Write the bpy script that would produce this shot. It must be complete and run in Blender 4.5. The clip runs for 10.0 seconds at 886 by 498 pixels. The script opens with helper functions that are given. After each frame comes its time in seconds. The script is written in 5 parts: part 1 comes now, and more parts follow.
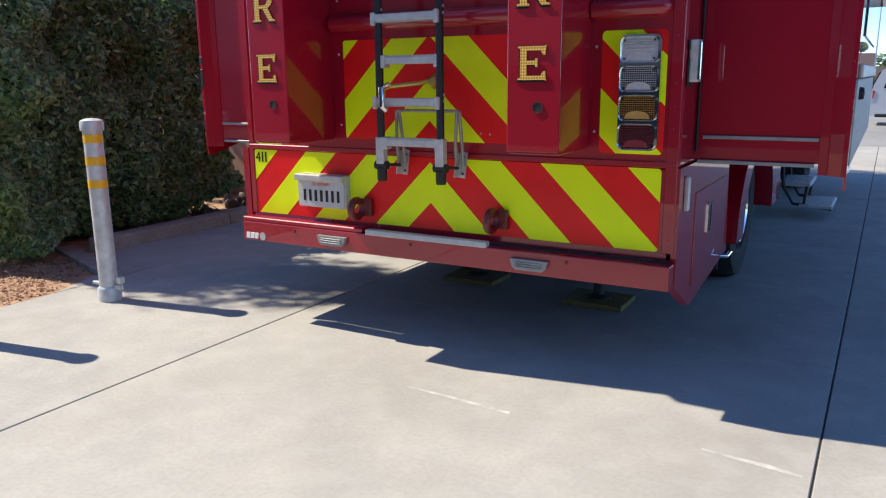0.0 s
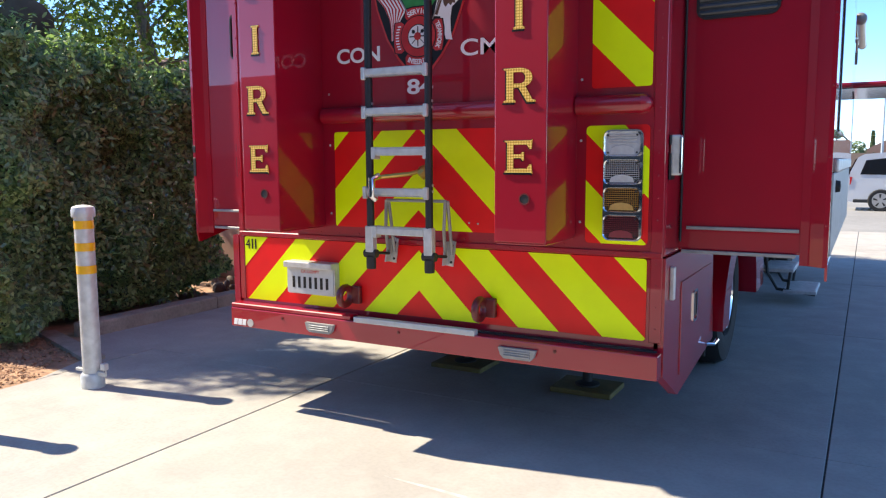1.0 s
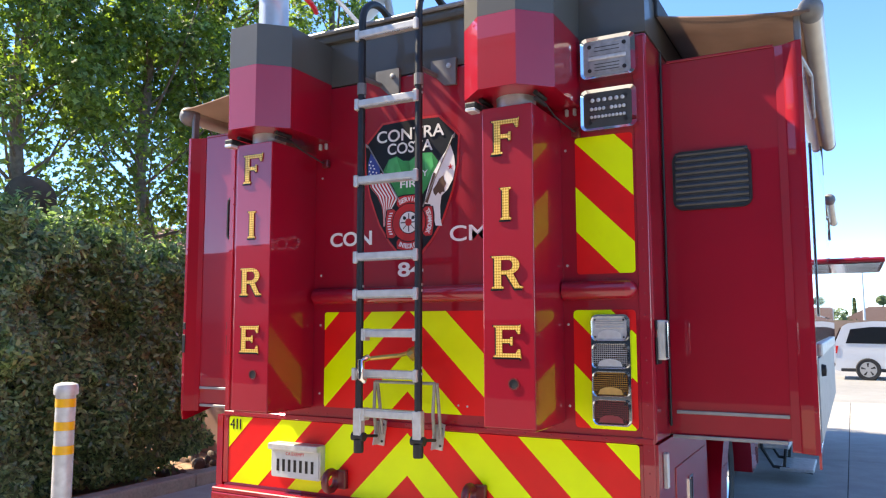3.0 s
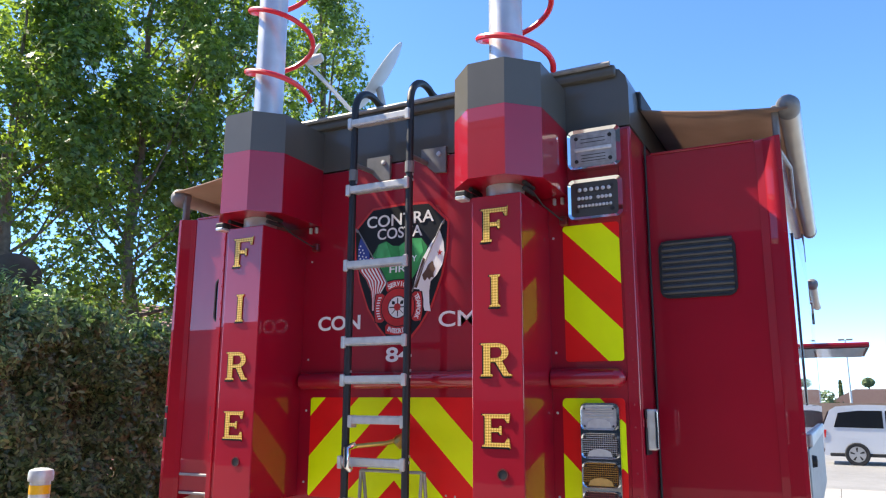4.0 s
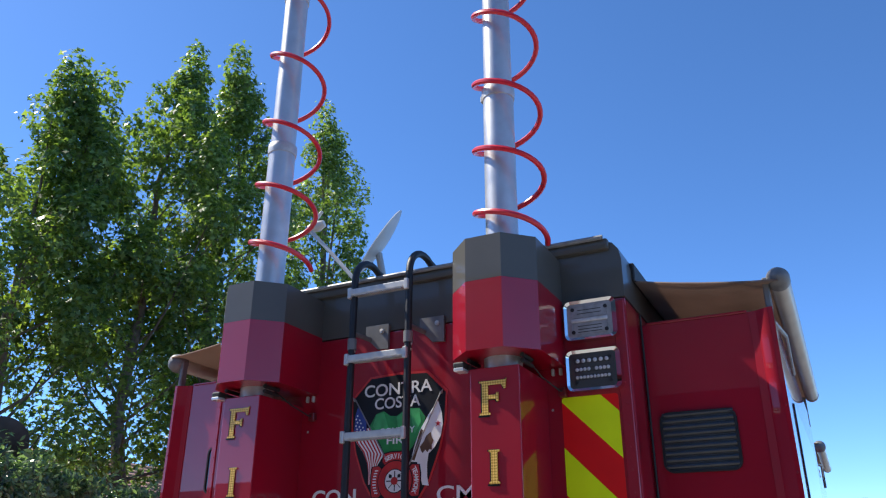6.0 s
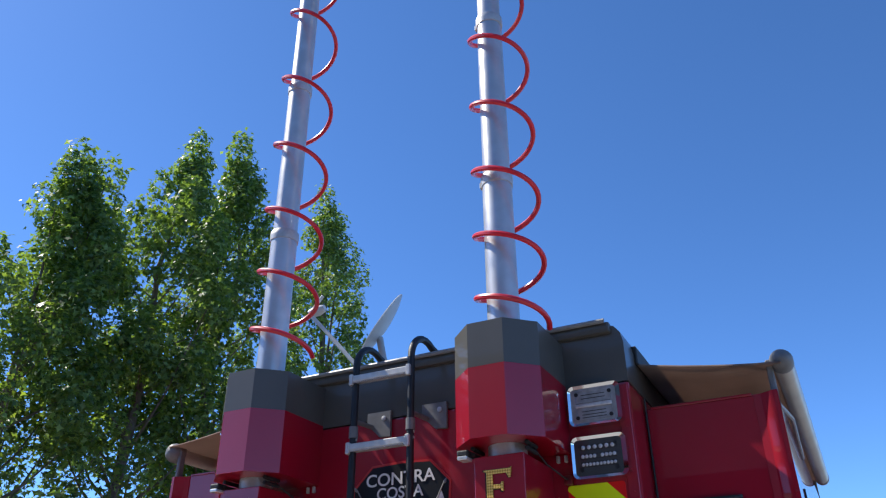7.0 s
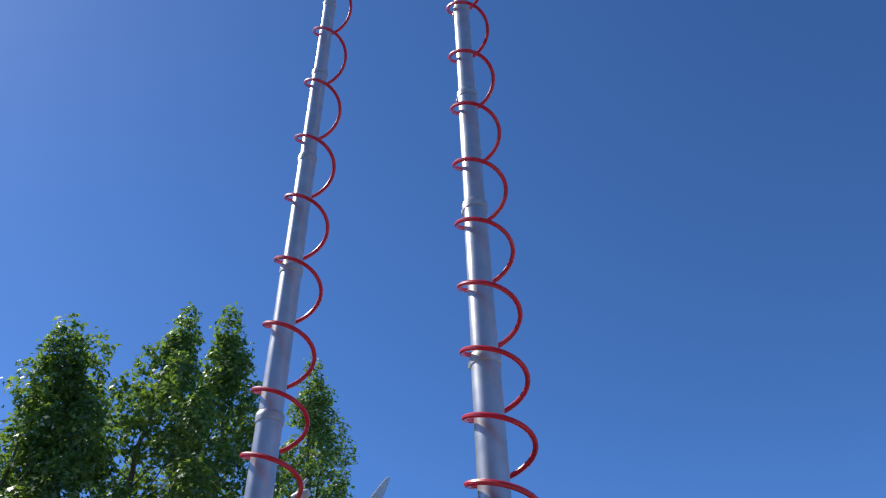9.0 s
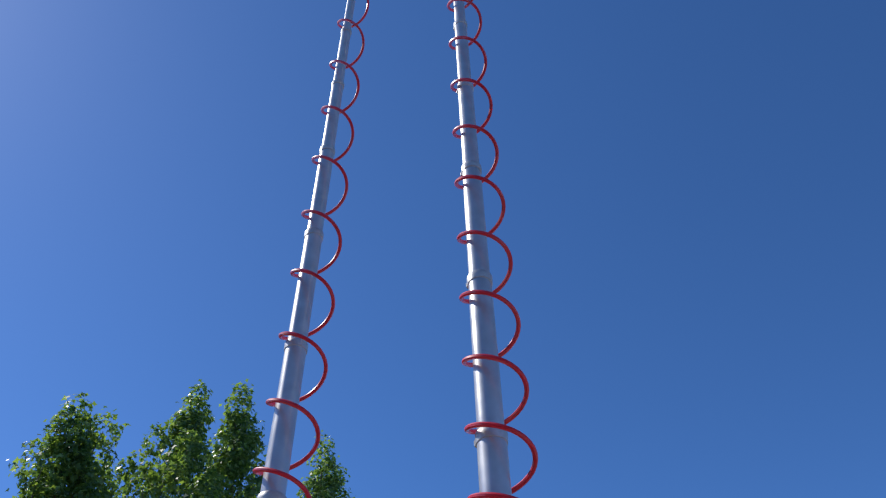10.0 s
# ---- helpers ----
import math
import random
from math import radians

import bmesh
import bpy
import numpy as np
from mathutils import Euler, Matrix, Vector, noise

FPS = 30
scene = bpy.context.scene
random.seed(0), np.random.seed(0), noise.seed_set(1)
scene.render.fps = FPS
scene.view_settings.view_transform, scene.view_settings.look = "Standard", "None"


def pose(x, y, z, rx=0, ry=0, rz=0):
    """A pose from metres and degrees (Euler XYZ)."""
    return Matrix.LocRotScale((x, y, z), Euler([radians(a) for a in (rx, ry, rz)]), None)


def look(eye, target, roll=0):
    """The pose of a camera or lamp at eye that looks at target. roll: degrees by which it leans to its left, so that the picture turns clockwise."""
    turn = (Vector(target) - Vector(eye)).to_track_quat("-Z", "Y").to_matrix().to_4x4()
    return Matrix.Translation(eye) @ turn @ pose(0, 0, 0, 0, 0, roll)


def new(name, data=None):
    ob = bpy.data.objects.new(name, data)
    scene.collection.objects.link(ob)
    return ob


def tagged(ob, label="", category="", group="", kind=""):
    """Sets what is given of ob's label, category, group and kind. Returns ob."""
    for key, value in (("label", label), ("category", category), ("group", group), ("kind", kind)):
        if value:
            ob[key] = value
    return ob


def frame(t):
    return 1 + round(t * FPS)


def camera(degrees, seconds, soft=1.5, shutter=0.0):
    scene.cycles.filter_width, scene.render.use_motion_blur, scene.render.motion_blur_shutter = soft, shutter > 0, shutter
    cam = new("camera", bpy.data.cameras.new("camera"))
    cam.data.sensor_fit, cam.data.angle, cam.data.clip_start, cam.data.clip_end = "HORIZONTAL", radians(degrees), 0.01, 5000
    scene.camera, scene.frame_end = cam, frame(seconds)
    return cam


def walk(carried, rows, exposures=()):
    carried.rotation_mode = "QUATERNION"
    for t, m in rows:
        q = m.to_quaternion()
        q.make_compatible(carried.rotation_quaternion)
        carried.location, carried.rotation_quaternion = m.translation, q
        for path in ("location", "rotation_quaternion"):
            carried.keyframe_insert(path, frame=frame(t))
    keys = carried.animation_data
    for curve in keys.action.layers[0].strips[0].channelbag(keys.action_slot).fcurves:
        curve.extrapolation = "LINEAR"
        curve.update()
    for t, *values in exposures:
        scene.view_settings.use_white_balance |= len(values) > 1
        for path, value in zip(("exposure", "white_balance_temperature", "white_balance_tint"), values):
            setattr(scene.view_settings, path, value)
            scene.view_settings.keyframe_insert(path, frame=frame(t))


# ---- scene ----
cam = camera(60.3, 10.0, soft=1.2)
PATH = [
    (0, (2.061, -3.443, 1.448), (1.084, -1.754, 1.011), -0.6),
    (0.5, (2.068, -3.45, 1.473), (1.097, -1.734, 1.143), -0.2),
    (1, (2.066, -3.46, 1.487), (1.101, -1.723, 1.259), -0.3),
    (1.5, (2.065, -3.46, 1.506), (1.104, -1.711, 1.369), -0.4),
    (2, (2.071, -3.468, 1.526), (1.114, -1.713, 1.493), -0.4),
    (2.5, (2.074, -3.478, 1.549), (1.125, -1.719, 1.632), -0.2),
    (3, (2.076, -3.491, 1.574), (1.138, -1.736, 1.775), -0.1),
    (4.5, (2.07, -3.53, 1.624), (1.203, -1.797, 2.12), 0.4),
    (5, (2.071, -3.54, 1.64), (1.221, -1.829, 2.233), 0.4),
    (5.5, (2.09, -3.556, 1.67), (1.249, -1.878, 2.36), 0.4),
    (7, (2.097, -3.606, 1.711), (1.308, -2.044, 2.677), -0.5),
    (7.5, (2.094, -3.623, 1.715), (1.348, -2.11, 2.79), -0.9),
    (8, (2.13, -3.594, 1.72), (1.407, -2.139, 2.886), -1.3),
    (8.5, (2.146, -3.612, 1.74), (1.457, -2.205, 2.983), -1.4),
    (9, (2.121, -3.646, 1.745), (1.477, -2.296, 3.073), -1.6),
    (9.5, (2.146, -3.626, 1.753), (1.517, -2.344, 3.154), -1.7),
    (10, (2.17, -3.594, 1.769), (1.556, -2.38, 3.235), -1.5),
]
walk(cam, [(t, look(eye, target, roll)) for t, eye, target, roll in PATH],
     exposures=[(0.0, 1.20, 6600, 9), (0.5, 1.46, 6800, 9), (1.0, 1.70, 7000, 10), (2.0, 2.10, 7300, 10), (2.5, 2.18, 7500, 10), (3.0, 2.10, 7400, 10), (4.5, 1.65, 6700, 10), (5.5, 1.20, 6400, 10), (7.0, 0.90, 6100, 11), (8.5, 0.54, 5950, 12), (10.0, 0.30, 5850, 12)])

# ---- world and sun ----
world = bpy.data.worlds.new("sky_world")
scene.world = world
world.use_nodes = True
wn = world.node_tree.nodes
wl = world.node_tree.links
for n in list(wn):
    wn.remove(n)
sky = wn.new("ShaderNodeTexSky")
sky.sky_type = "NISHITA"
sky.sun_disc = False
sky.sun_elevation = radians(49.7)
sky.sun_rotation = radians(263)
sky.altitude = 700
sky.air_density = 0.54
sky.dust_density = 0.16
sky.ozone_density = 4.5
bg = wn.new("ShaderNodeBackground")
bg.inputs["Strength"].default_value = 0.15
wout = wn.new("ShaderNodeOutputWorld")
sat = wn.new("ShaderNodeHueSaturation")
sat.inputs["Saturation"].default_value = 1.12
wl.new(sky.outputs[0], sat.inputs["Color"])
wl.new(sat.outputs[0], bg.inputs["Color"])
wl.new(bg.outputs[0], wout.inputs["Surface"])

SUN_DIR = Vector((0.835, 0.14, -1.0)).normalized()
sun = new("sun", bpy.data.lights.new("sun", "SUN"))
sun.data.energy = 3.5
sun.data.angle = radians(0.55)
sun.data.color = (1.0, 0.915, 0.775)
sun.matrix_world = look((-20, -4, 24), Vector((-20, -4, 24)) + SUN_DIR)


# ---- materials ----
def mat(name, color, rough=0.5, metal=0.0, coat=0.0, spec=0.5, vary=0.0, scale=8.0, bump=0.0, bump_scale=60.0,
        second=None, coat_rough=0.03, stain=0.0, stain_scale=1.2, stain_color=None, island=0.0, random_ob=0.0, translucent=0.0, rough_vary=0.0, coat_ior=1.5, glow=(1, 1, 1), grain=0.0, grain_scale=45.0):
    m = bpy.data.materials.new(name)
    m.use_nodes = True
    nt = m.node_tree
    p = nt.nodes["Principled BSDF"]
    p.inputs["Roughness"].default_value = rough
    p.inputs["Metallic"].default_value = metal
    p.inputs["Coat Weight"].default_value = coat
    p.inputs["Coat Roughness"].default_value = coat_rough
    p.inputs["Coat IOR"].default_value = coat_ior
    p.inputs["Specular IOR Level"].default_value = spec
    geo = nt.nodes.new("ShaderNodeNewGeometry")

    def noise_at(s, detail=4.0):
        t = nt.nodes.new("ShaderNodeTexNoise")
        t.inputs["Scale"].default_value = s
        t.inputs["Detail"].default_value = detail
        nt.links.new(geo.outputs["Position"], t.inputs["Vector"])
        return t.outputs["Fac"]

    def remap(sock, lo, hi, a=0.3, b=0.7):
        r = nt.nodes.new("ShaderNodeMapRange")
        r.inputs["From Min"].default_value, r.inputs["From Max"].default_value = a, b
        r.inputs["To Min"].default_value, r.inputs["To Max"].default_value = lo, hi
        nt.links.new(sock, r.inputs["Value"])
        return r.outputs["Result"]

    def mix(fac, a, b):
        x = nt.nodes.new("ShaderNodeMix")
        x.data_type = "RGBA"
        if hasattr(fac, "links"):
            nt.links.new(fac, x.inputs["Factor"])
        else:
            x.inputs["Factor"].default_value = fac
        for key, v in ((6, a), (7, b)):
            if hasattr(v, "links"):
                nt.links.new(v, x.inputs[key])
            else:
                x.inputs[key].default_value = (*v, 1)
        return x.outputs[2]

    c = tuple(color)
    darker = tuple(v * (1 - vary) for v in c)
    lighter = tuple(min(1, v * (1 + vary)) for v in c)
    col = c
    if vary:
        col = mix(remap(noise_at(scale), 0, 1), darker, second or lighter)
    if stain:
        col = mix(remap(noise_at(stain_scale, 6.0), 0, stain, 0.45, 0.75), col, stain_color or tuple(v * 0.6 for v in c))
    if grain:
        col = mix(remap(noise_at(grain_scale, 8.0), 0, grain, 0.42, 0.66), col, tuple(v * 0.45 for v in c))
        col = mix(remap(noise_at(grain_scale * 0.13, 8.0), 0, grain * 0.8, 0.48, 0.62), col, tuple(min(1, v * 1.35) for v in c))
    if island:
        col = mix(remap(geo.outputs["Random Per Island"], 0, island, 0, 1), col, second or lighter)
    if random_ob:
        oi = nt.nodes.new("ShaderNodeObjectInfo")
        col = mix(remap(oi.outputs["Random"], 0, random_ob, 0, 1), col, second or darker)
    if hasattr(col, "links"):
        nt.links.new(col, p.inputs["Base Color"])
    else:
        p.inputs["Base Color"].default_value = (*c, 1)
    if rough_vary:
        nt.links.new(remap(noise_at(scale * 0.6), max(0, rough - rough_vary), rough + rough_vary), p.inputs["Roughness"])
    if bump:
        b = nt.nodes.new("ShaderNodeBump")
        b.inputs["Strength"].default_value = bump
        b.inputs["Distance"].default_value = 0.01
        nt.links.new(noise_at(bump_scale, 6.0), b.inputs["Height"])
        nt.links.new(b.outputs[0], p.inputs["Normal"])
    if translucent:
        tr = nt.nodes.new("ShaderNodeBsdfTranslucent")
        if hasattr(col, "links"):
            gain = nt.nodes.new("ShaderNodeMix")
            gain.data_type = "RGBA"
            gain.blend_type = "MULTIPLY"
            gain.inputs["Factor"].default_value = 1.0
            gain.inputs[7].default_value = (*glow, 1)
            nt.links.new(col, gain.inputs[6])
            nt.links.new(gain.outputs[2], tr.inputs["Color"])
        else:
            tr.inputs["Color"].default_value = (*c, 1)
        ms = nt.nodes.new("ShaderNodeMixShader")
        ms.inputs[0].default_value = translucent
        nt.links.new(p.outputs[0], ms.inputs[1])
        nt.links.new(tr.outputs[0], ms.inputs[2])
        nt.links.new(ms.outputs[0], nt.nodes["Material Output"].inputs["Surface"])
    return m


def grid_mat(name, color, cell, rough=0.15, metal=0.6, depth=0.6, coat=1.0):
    """A lens over a reflector of small dark cells between bright ribs."""
    m = mat(name, color, rough, metal, coat)
    nt = m.node_tree
    geo = nt.nodes.new("ShaderNodeNewGeometry")
    sep = nt.nodes.new("ShaderNodeSeparateXYZ")
    nt.links.new(geo.outputs["Position"], sep.inputs[0])

    def math_node(op, a, b=None):
        n = nt.nodes.new("ShaderNodeMath")
        n.operation = op
        for k, v in enumerate((a, b)):
            if hasattr(v, "links"):
                nt.links.new(v, n.inputs[k])
            elif v is not None:
                n.inputs[k].default_value = v
        return n.outputs[0]

    waves = [math_node("ABSOLUTE", math_node("SINE", math_node("MULTIPLY", sep.outputs[axis], math.pi / cell))) for axis in (0, 2)]
    hole = math_node("SMOOTH_MIN", waves[0], waves[1])
    ramp = nt.nodes.new("ShaderNodeMapRange")
    ramp.inputs["From Min"].default_value, ramp.inputs["From Max"].default_value = 0.22, 0.50
    nt.links.new(hole, ramp.inputs["Value"])
    mx = nt.nodes.new("ShaderNodeMix")
    mx.data_type = "RGBA"
    mx.inputs[6].default_value = (*color, 1)
    mx.inputs[7].default_value = (*[v * 0.05 for v in color], 1)
    nt.links.new(ramp.outputs["Result"], mx.inputs["Factor"])
    p = nt.nodes["Principled BSDF"]
    nt.links.new(mx.outputs[2], p.inputs["Base Color"])
    b = nt.nodes.new("ShaderNodeBump")
    b.invert = True
    b.inputs["Strength"].default_value = depth
    b.inputs["Distance"].default_value = 0.003
    nt.links.new(hole, b.inputs["Height"])
    nt.links.new(b.outputs[0], p.inputs["Normal"])
    return m


def gold_mat():
    """Gold leaf with a diamond weave."""
    m = mat("gold_leaf", (0.85, 0.52, 0.08), 0.42, 0.1)
    nt = m.node_tree
    geo = nt.nodes.new("ShaderNodeNewGeometry")
    mp = nt.nodes.new("ShaderNodeMapping")
    mp.inputs["Rotation"].default_value = (0, radians(45), 0)
    nt.links.new(geo.outputs["Position"], mp.inputs["Vector"])
    ch = nt.nodes.new("ShaderNodeTexChecker")
    ch.inputs["Scale"].default_value = 115
    ch.inputs["Color1"].default_value = (0.92, 0.60, 0.15, 1)
    ch.inputs["Color2"].default_value = (0.52, 0.27, 0.03, 1)
    nt.links.new(mp.outputs[0], ch.inputs["Vector"])
    nt.links.new(ch.outputs["Color"], nt.nodes["Principled BSDF"].inputs["Base Color"])
    return m


RED = mat("red_truck_paint", (0.32, 0.0006, 0.015), 0.42, 0.0, 1.0, spec=0.25, vary=0.08, scale=2.0, coat_ior=1.55, coat_rough=0.012)
DEEP = mat("dark_red_casting", (0.13, 0.006, 0.008), 0.45, 0.0, 0.3, vary=0.2, scale=30, bump=0.2, bump_scale=150)
GREY = mat("charcoal_truck_paint", (0.092, 0.086, 0.074), 0.42, 0.0, 0.45, spec=0.3, vary=0.12, scale=2.5, coat_ior=1.4)
LIME = mat("lime_reflective_tape", (0.80, 0.95, 0.002), 0.45, 0.0, 0.1, spec=0.3, vary=0.05, scale=5)
TAPE = mat("red_reflective_tape", (0.78, 0.007, 0.008), 0.45, 0.0, 0.1, spec=0.3, vary=0.07, scale=5)
BLACK = mat("black_rubber", (0.012, 0.012, 0.013), 0.6, vary=0.3, scale=20, bump=0.15, bump_scale=80)
TYRE = mat("tyre_rubber", (0.011, 0.011, 0.012), 0.8, vary=0.3, scale=12, bump=0.3, bump_scale=90, stain=0.2, stain_color=(0.05, 0.046, 0.04))
GRIP = mat("black_coated_tube", (0.010, 0.011, 0.014), 0.5, vary=0.3, scale=30, bump=0.2, bump_scale=220)
ALU = mat("brushed_aluminium", (0.54, 0.53, 0.51), 0.45, 0.4, vary=0.12, scale=25, bump=0.08, bump_scale=200, rough_vary=0.1)
MASTM = mat("satin_anodised_mast", (0.56, 0.56, 0.56), 0.36, 0.50, vary=0.10, scale=9, bump=0.05, bump_scale=120, rough_vary=0.08, stain=0.25, stain_scale=5)
TRIM = mat("dull_trim_metal", (0.30, 0.30, 0.30), 0.52, 0.35, vary=0.15, scale=20, bump=0.05)
CHROME = mat("chrome", (0.74, 0.75, 0.76), 0.09, 1.0, vary=0.04, scale=12)
STEEL = mat("galvanised_steel", (0.55, 0.56, 0.55), 0.5, 0.3, vary=0.16, scale=18, bump=0.08, bump_scale=120, stain=0.35, stain_scale=6)
CABLE = mat("red_coil_cable", (0.70, 0.016, 0.034), 0.38, 0.0, 0.25, vary=0.1, scale=14)
WHITEV = mat("white_vinyl", (0.86, 0.86, 0.84), 0.4, vary=0.03, scale=10)
BLACKV = mat("black_vinyl", (0.010, 0.010, 0.011), 0.4, coat=0.15, spec=0.3)
GREENV = mat("green_vinyl", (0.02, 0.30, 0.06), 0.35, coat=0.4, vary=0.55, scale=9, second=(0.05, 0.42, 0.10))
GREENL = mat("light_green_vinyl", (0.07, 0.46, 0.13), 0.35, coat=0.4, vary=0.3, scale=16)
BLUEV = mat("blue_vinyl", (0.03, 0.06, 0.30), 0.35, coat=0.4)
REDV = mat("red_vinyl", (0.55, 0.02, 0.02), 0.35, coat=0.4, vary=0.15, scale=20)
BROWNV = mat("brown_vinyl", (0.12, 0.06, 0.03), 0.4)
GOLD = gold_mat()
CLEAR = grid_mat("clear_lamp_lens", (0.44, 0.44, 0.45), 0.0095)
CLEARB = mat("ribbed_clear_lens", (0.66, 0.67, 0.70), 0.22, 0.35, 1.0, vary=0.15, scale=40)
AMBER = grid_mat("amber_lamp_lens", (0.38, 0.19, 0.035), 0.0095)
REDLENS = grid_mat("red_lamp_lens", (0.18, 0.02, 0.03), 0.0095)
BOWL_C = mat("white_reflector_bowl", (0.62, 0.62, 0.62), 0.3, 0.2, 1.0, vary=0.08, scale=40)
BOWL_A = mat("amber_reflector_bowl", (0.62, 0.38, 0.12), 0.3, 0.2, 1.0, vary=0.1, scale=40)
BOWL_R = mat("red_reflector_bowl", (0.26, 0.03, 0.045), 0.3, 0.2, 1.0, vary=0.1, scale=40)
LENS_GREY = mat("grey_clear_lens", (0.36, 0.36, 0.385), 0.15, 0.2, 1.0, vary=0.2, scale=30)
LENS_DARK = mat("smoked_lens", (0.05, 0.05, 0.053), 0.12, 0.0, 1.0)
GLASS_DARK = mat("dark_window_glass", (0.012, 0.014, 0.017), 0.06, 0.0, 1.0)
LOUVRE = mat("grey_window_blind", (0.035, 0.038, 0.042), 0.5, 0.0, 0.3, vary=0.2, scale=18)
AWNING = mat("brown_awning_fabric", (0.33, 0.25, 0.205), 0.8, vary=0.16, scale=3, bump=0.2, bump_scale=250, translucent=0.5)
CAPG = mat("grey_plastic_cap", (0.17, 0.17, 0.17), 0.5, vary=0.15, scale=16)
CREAM = mat("cream_awning_roller", (0.50, 0.47, 0.39), 0.4, 0.0, 0.2, vary=0.08, scale=6)
DISHM = mat("light_grey_dish_paint", (0.50, 0.51, 0.51), 0.45, vary=0.08, scale=7)
DARKDISH = mat("dark_weathered_dish", (0.12, 0.108, 0.092), 0.9, spec=0.1, vary=0.25, scale=6)
PLATEM = mat("white_plate_paint", (0.52, 0.52, 0.51), 0.4, vary=0.06, scale=25)
# chassis colour, also the dark of the hedge's inside and the panels behind the camera
UNDER = mat("near_black_matte", (0.02, 0.02, 0.02), 0.7, vary=0.3, scale=6)
PADY = mat("worn_yellow_pad", (0.17, 0.125, 0.035), 0.7, vary=0.3, scale=12, stain=0.6, stain_scale=7, stain_color=(0.10, 0.08, 0.04), bump=0.2)
BRASS = mat("brass", (0.55, 0.34, 0.10), 0.3, 0.9, vary=0.1, scale=30)
YBAND = mat("yellow_reflective_band", (0.80, 0.42, 0.01), 0.4, vary=0.08, scale=20)
CONCRETE = mat("driveway_concrete", (0.345, 0.334, 0.312), 0.85, vary=0.10, scale=2.6, bump=0.14, bump_scale=160, stain=0.75, stain_scale=0.8,
               stain_color=(0.235, 0.218, 0.195), grain=0.20, random_ob=0.22, second=(0.39, 0.368, 0.33))
SCUFF = mat("scraped_concrete", (0.42, 0.405, 0.375), 0.9, vary=0.25, scale=14, stain=0.6, stain_scale=9)
KERBM = mat("kerb_concrete", (0.31, 0.265, 0.22), 0.9, grain=0.35, vary=0.18, scale=5, bump=0.4, bump_scale=70, stain=0.5, stain_scale=3)
ROCK = mat("dark_rock", (0.15, 0.115, 0.09), 0.9, vary=0.3, scale=14, bump=0.5, bump_scale=40)
JOINT = mat("joint_filler", (0.035, 0.033, 0.03), 0.9, vary=0.2, scale=20)
ASPHALT = mat("asphalt", (0.055, 0.055, 0.055), 0.9, vary=0.14, scale=0.8, bump=0.35, bump_scale=90, stain=0.3, stain_scale=0.4)
ROADM = mat("bleached_asphalt", (0.24, 0.235, 0.225), 0.9, grain=0.25, vary=0.12, scale=0.7, bump=0.3, bump_scale=90, stain=0.4, stain_scale=0.3)
SOIL = mat("dry_soil", (0.34, 0.20, 0.12), 0.95, vary=0.35, scale=9, bump=0.6, bump_scale=40, stain=0.5, stain_scale=3)
CHIPS = mat("bark_and_gravel", (0.26, 0.12, 0.06), 0.9, island=1.0, second=(0.40, 0.25, 0.155), vary=0.3, scale=30)
HEDGEL = mat("hedge_leaf", (0.050, 0.096, 0.037), 0.28, spec=0.7, island=1.0, second=(0.35, 0.46, 0.20), translucent=0.42, glow=(1.3, 1.5, 0.9))
TREEL = mat("tree_leaf", (0.047, 0.098, 0.038), 0.46, spec=0.45, island=1.0, second=(0.20, 0.29, 0.09), translucent=0.42, glow=(2.35, 2.25, 0.7))
FARL = mat("far_leaf", (0.07, 0.11, 0.035), 0.7, island=1.0, second=(0.12, 0.16, 0.06))
BARK = mat("tree_bark", (0.17, 0.135, 0.10), 0.9, vary=0.35, scale=14, bump=0.7, bump_scale=35)
STUCCO = mat("pink_stucco", (0.46, 0.30, 0.24), 0.9, vary=0.08, scale=2, bump=0.4, bump_scale=90, stain=0.3, stain_scale=0.8)
BEIGE = mat("tan_stucco", (0.35, 0.29, 0.235), 0.9, vary=0.06, scale=1.5, bump=0.3, bump_scale=80, stain=0.25, stain_scale=0.6)
TILE = mat("clay_roof_tile", (0.46, 0.27, 0.19), 0.85, vary=0.2, scale=3, island=0.7, second=(0.34, 0.19, 0.14), bump=0.3, bump_scale=50)
BLOCK = mat("brown_block_wall", (0.24, 0.16, 0.115), 0.9, vary=0.12, scale=2, bump=0.3)
SILVER = mat("silver_car_paint", (0.62, 0.64, 0.67), 0.28, 0.3, 1.0, vary=0.03, scale=1)
TAILR = mat("red_tail_lamp", (0.55, 0.012, 0.012), 0.2, 0.0, 1.0)
WHEELM = mat("alloy_wheel", (0.55, 0.56, 0.57), 0.3, 0.9)


# ---- mesh tools ----
WLOC = {}


def thing(name, at, label, category, group="", kind=""):
    ob = new(name)
    ob.location = at
    ob.empty_display_size = 0.2
    WLOC[ob] = Vector(at)
    return tagged(ob, label, category, group, kind)


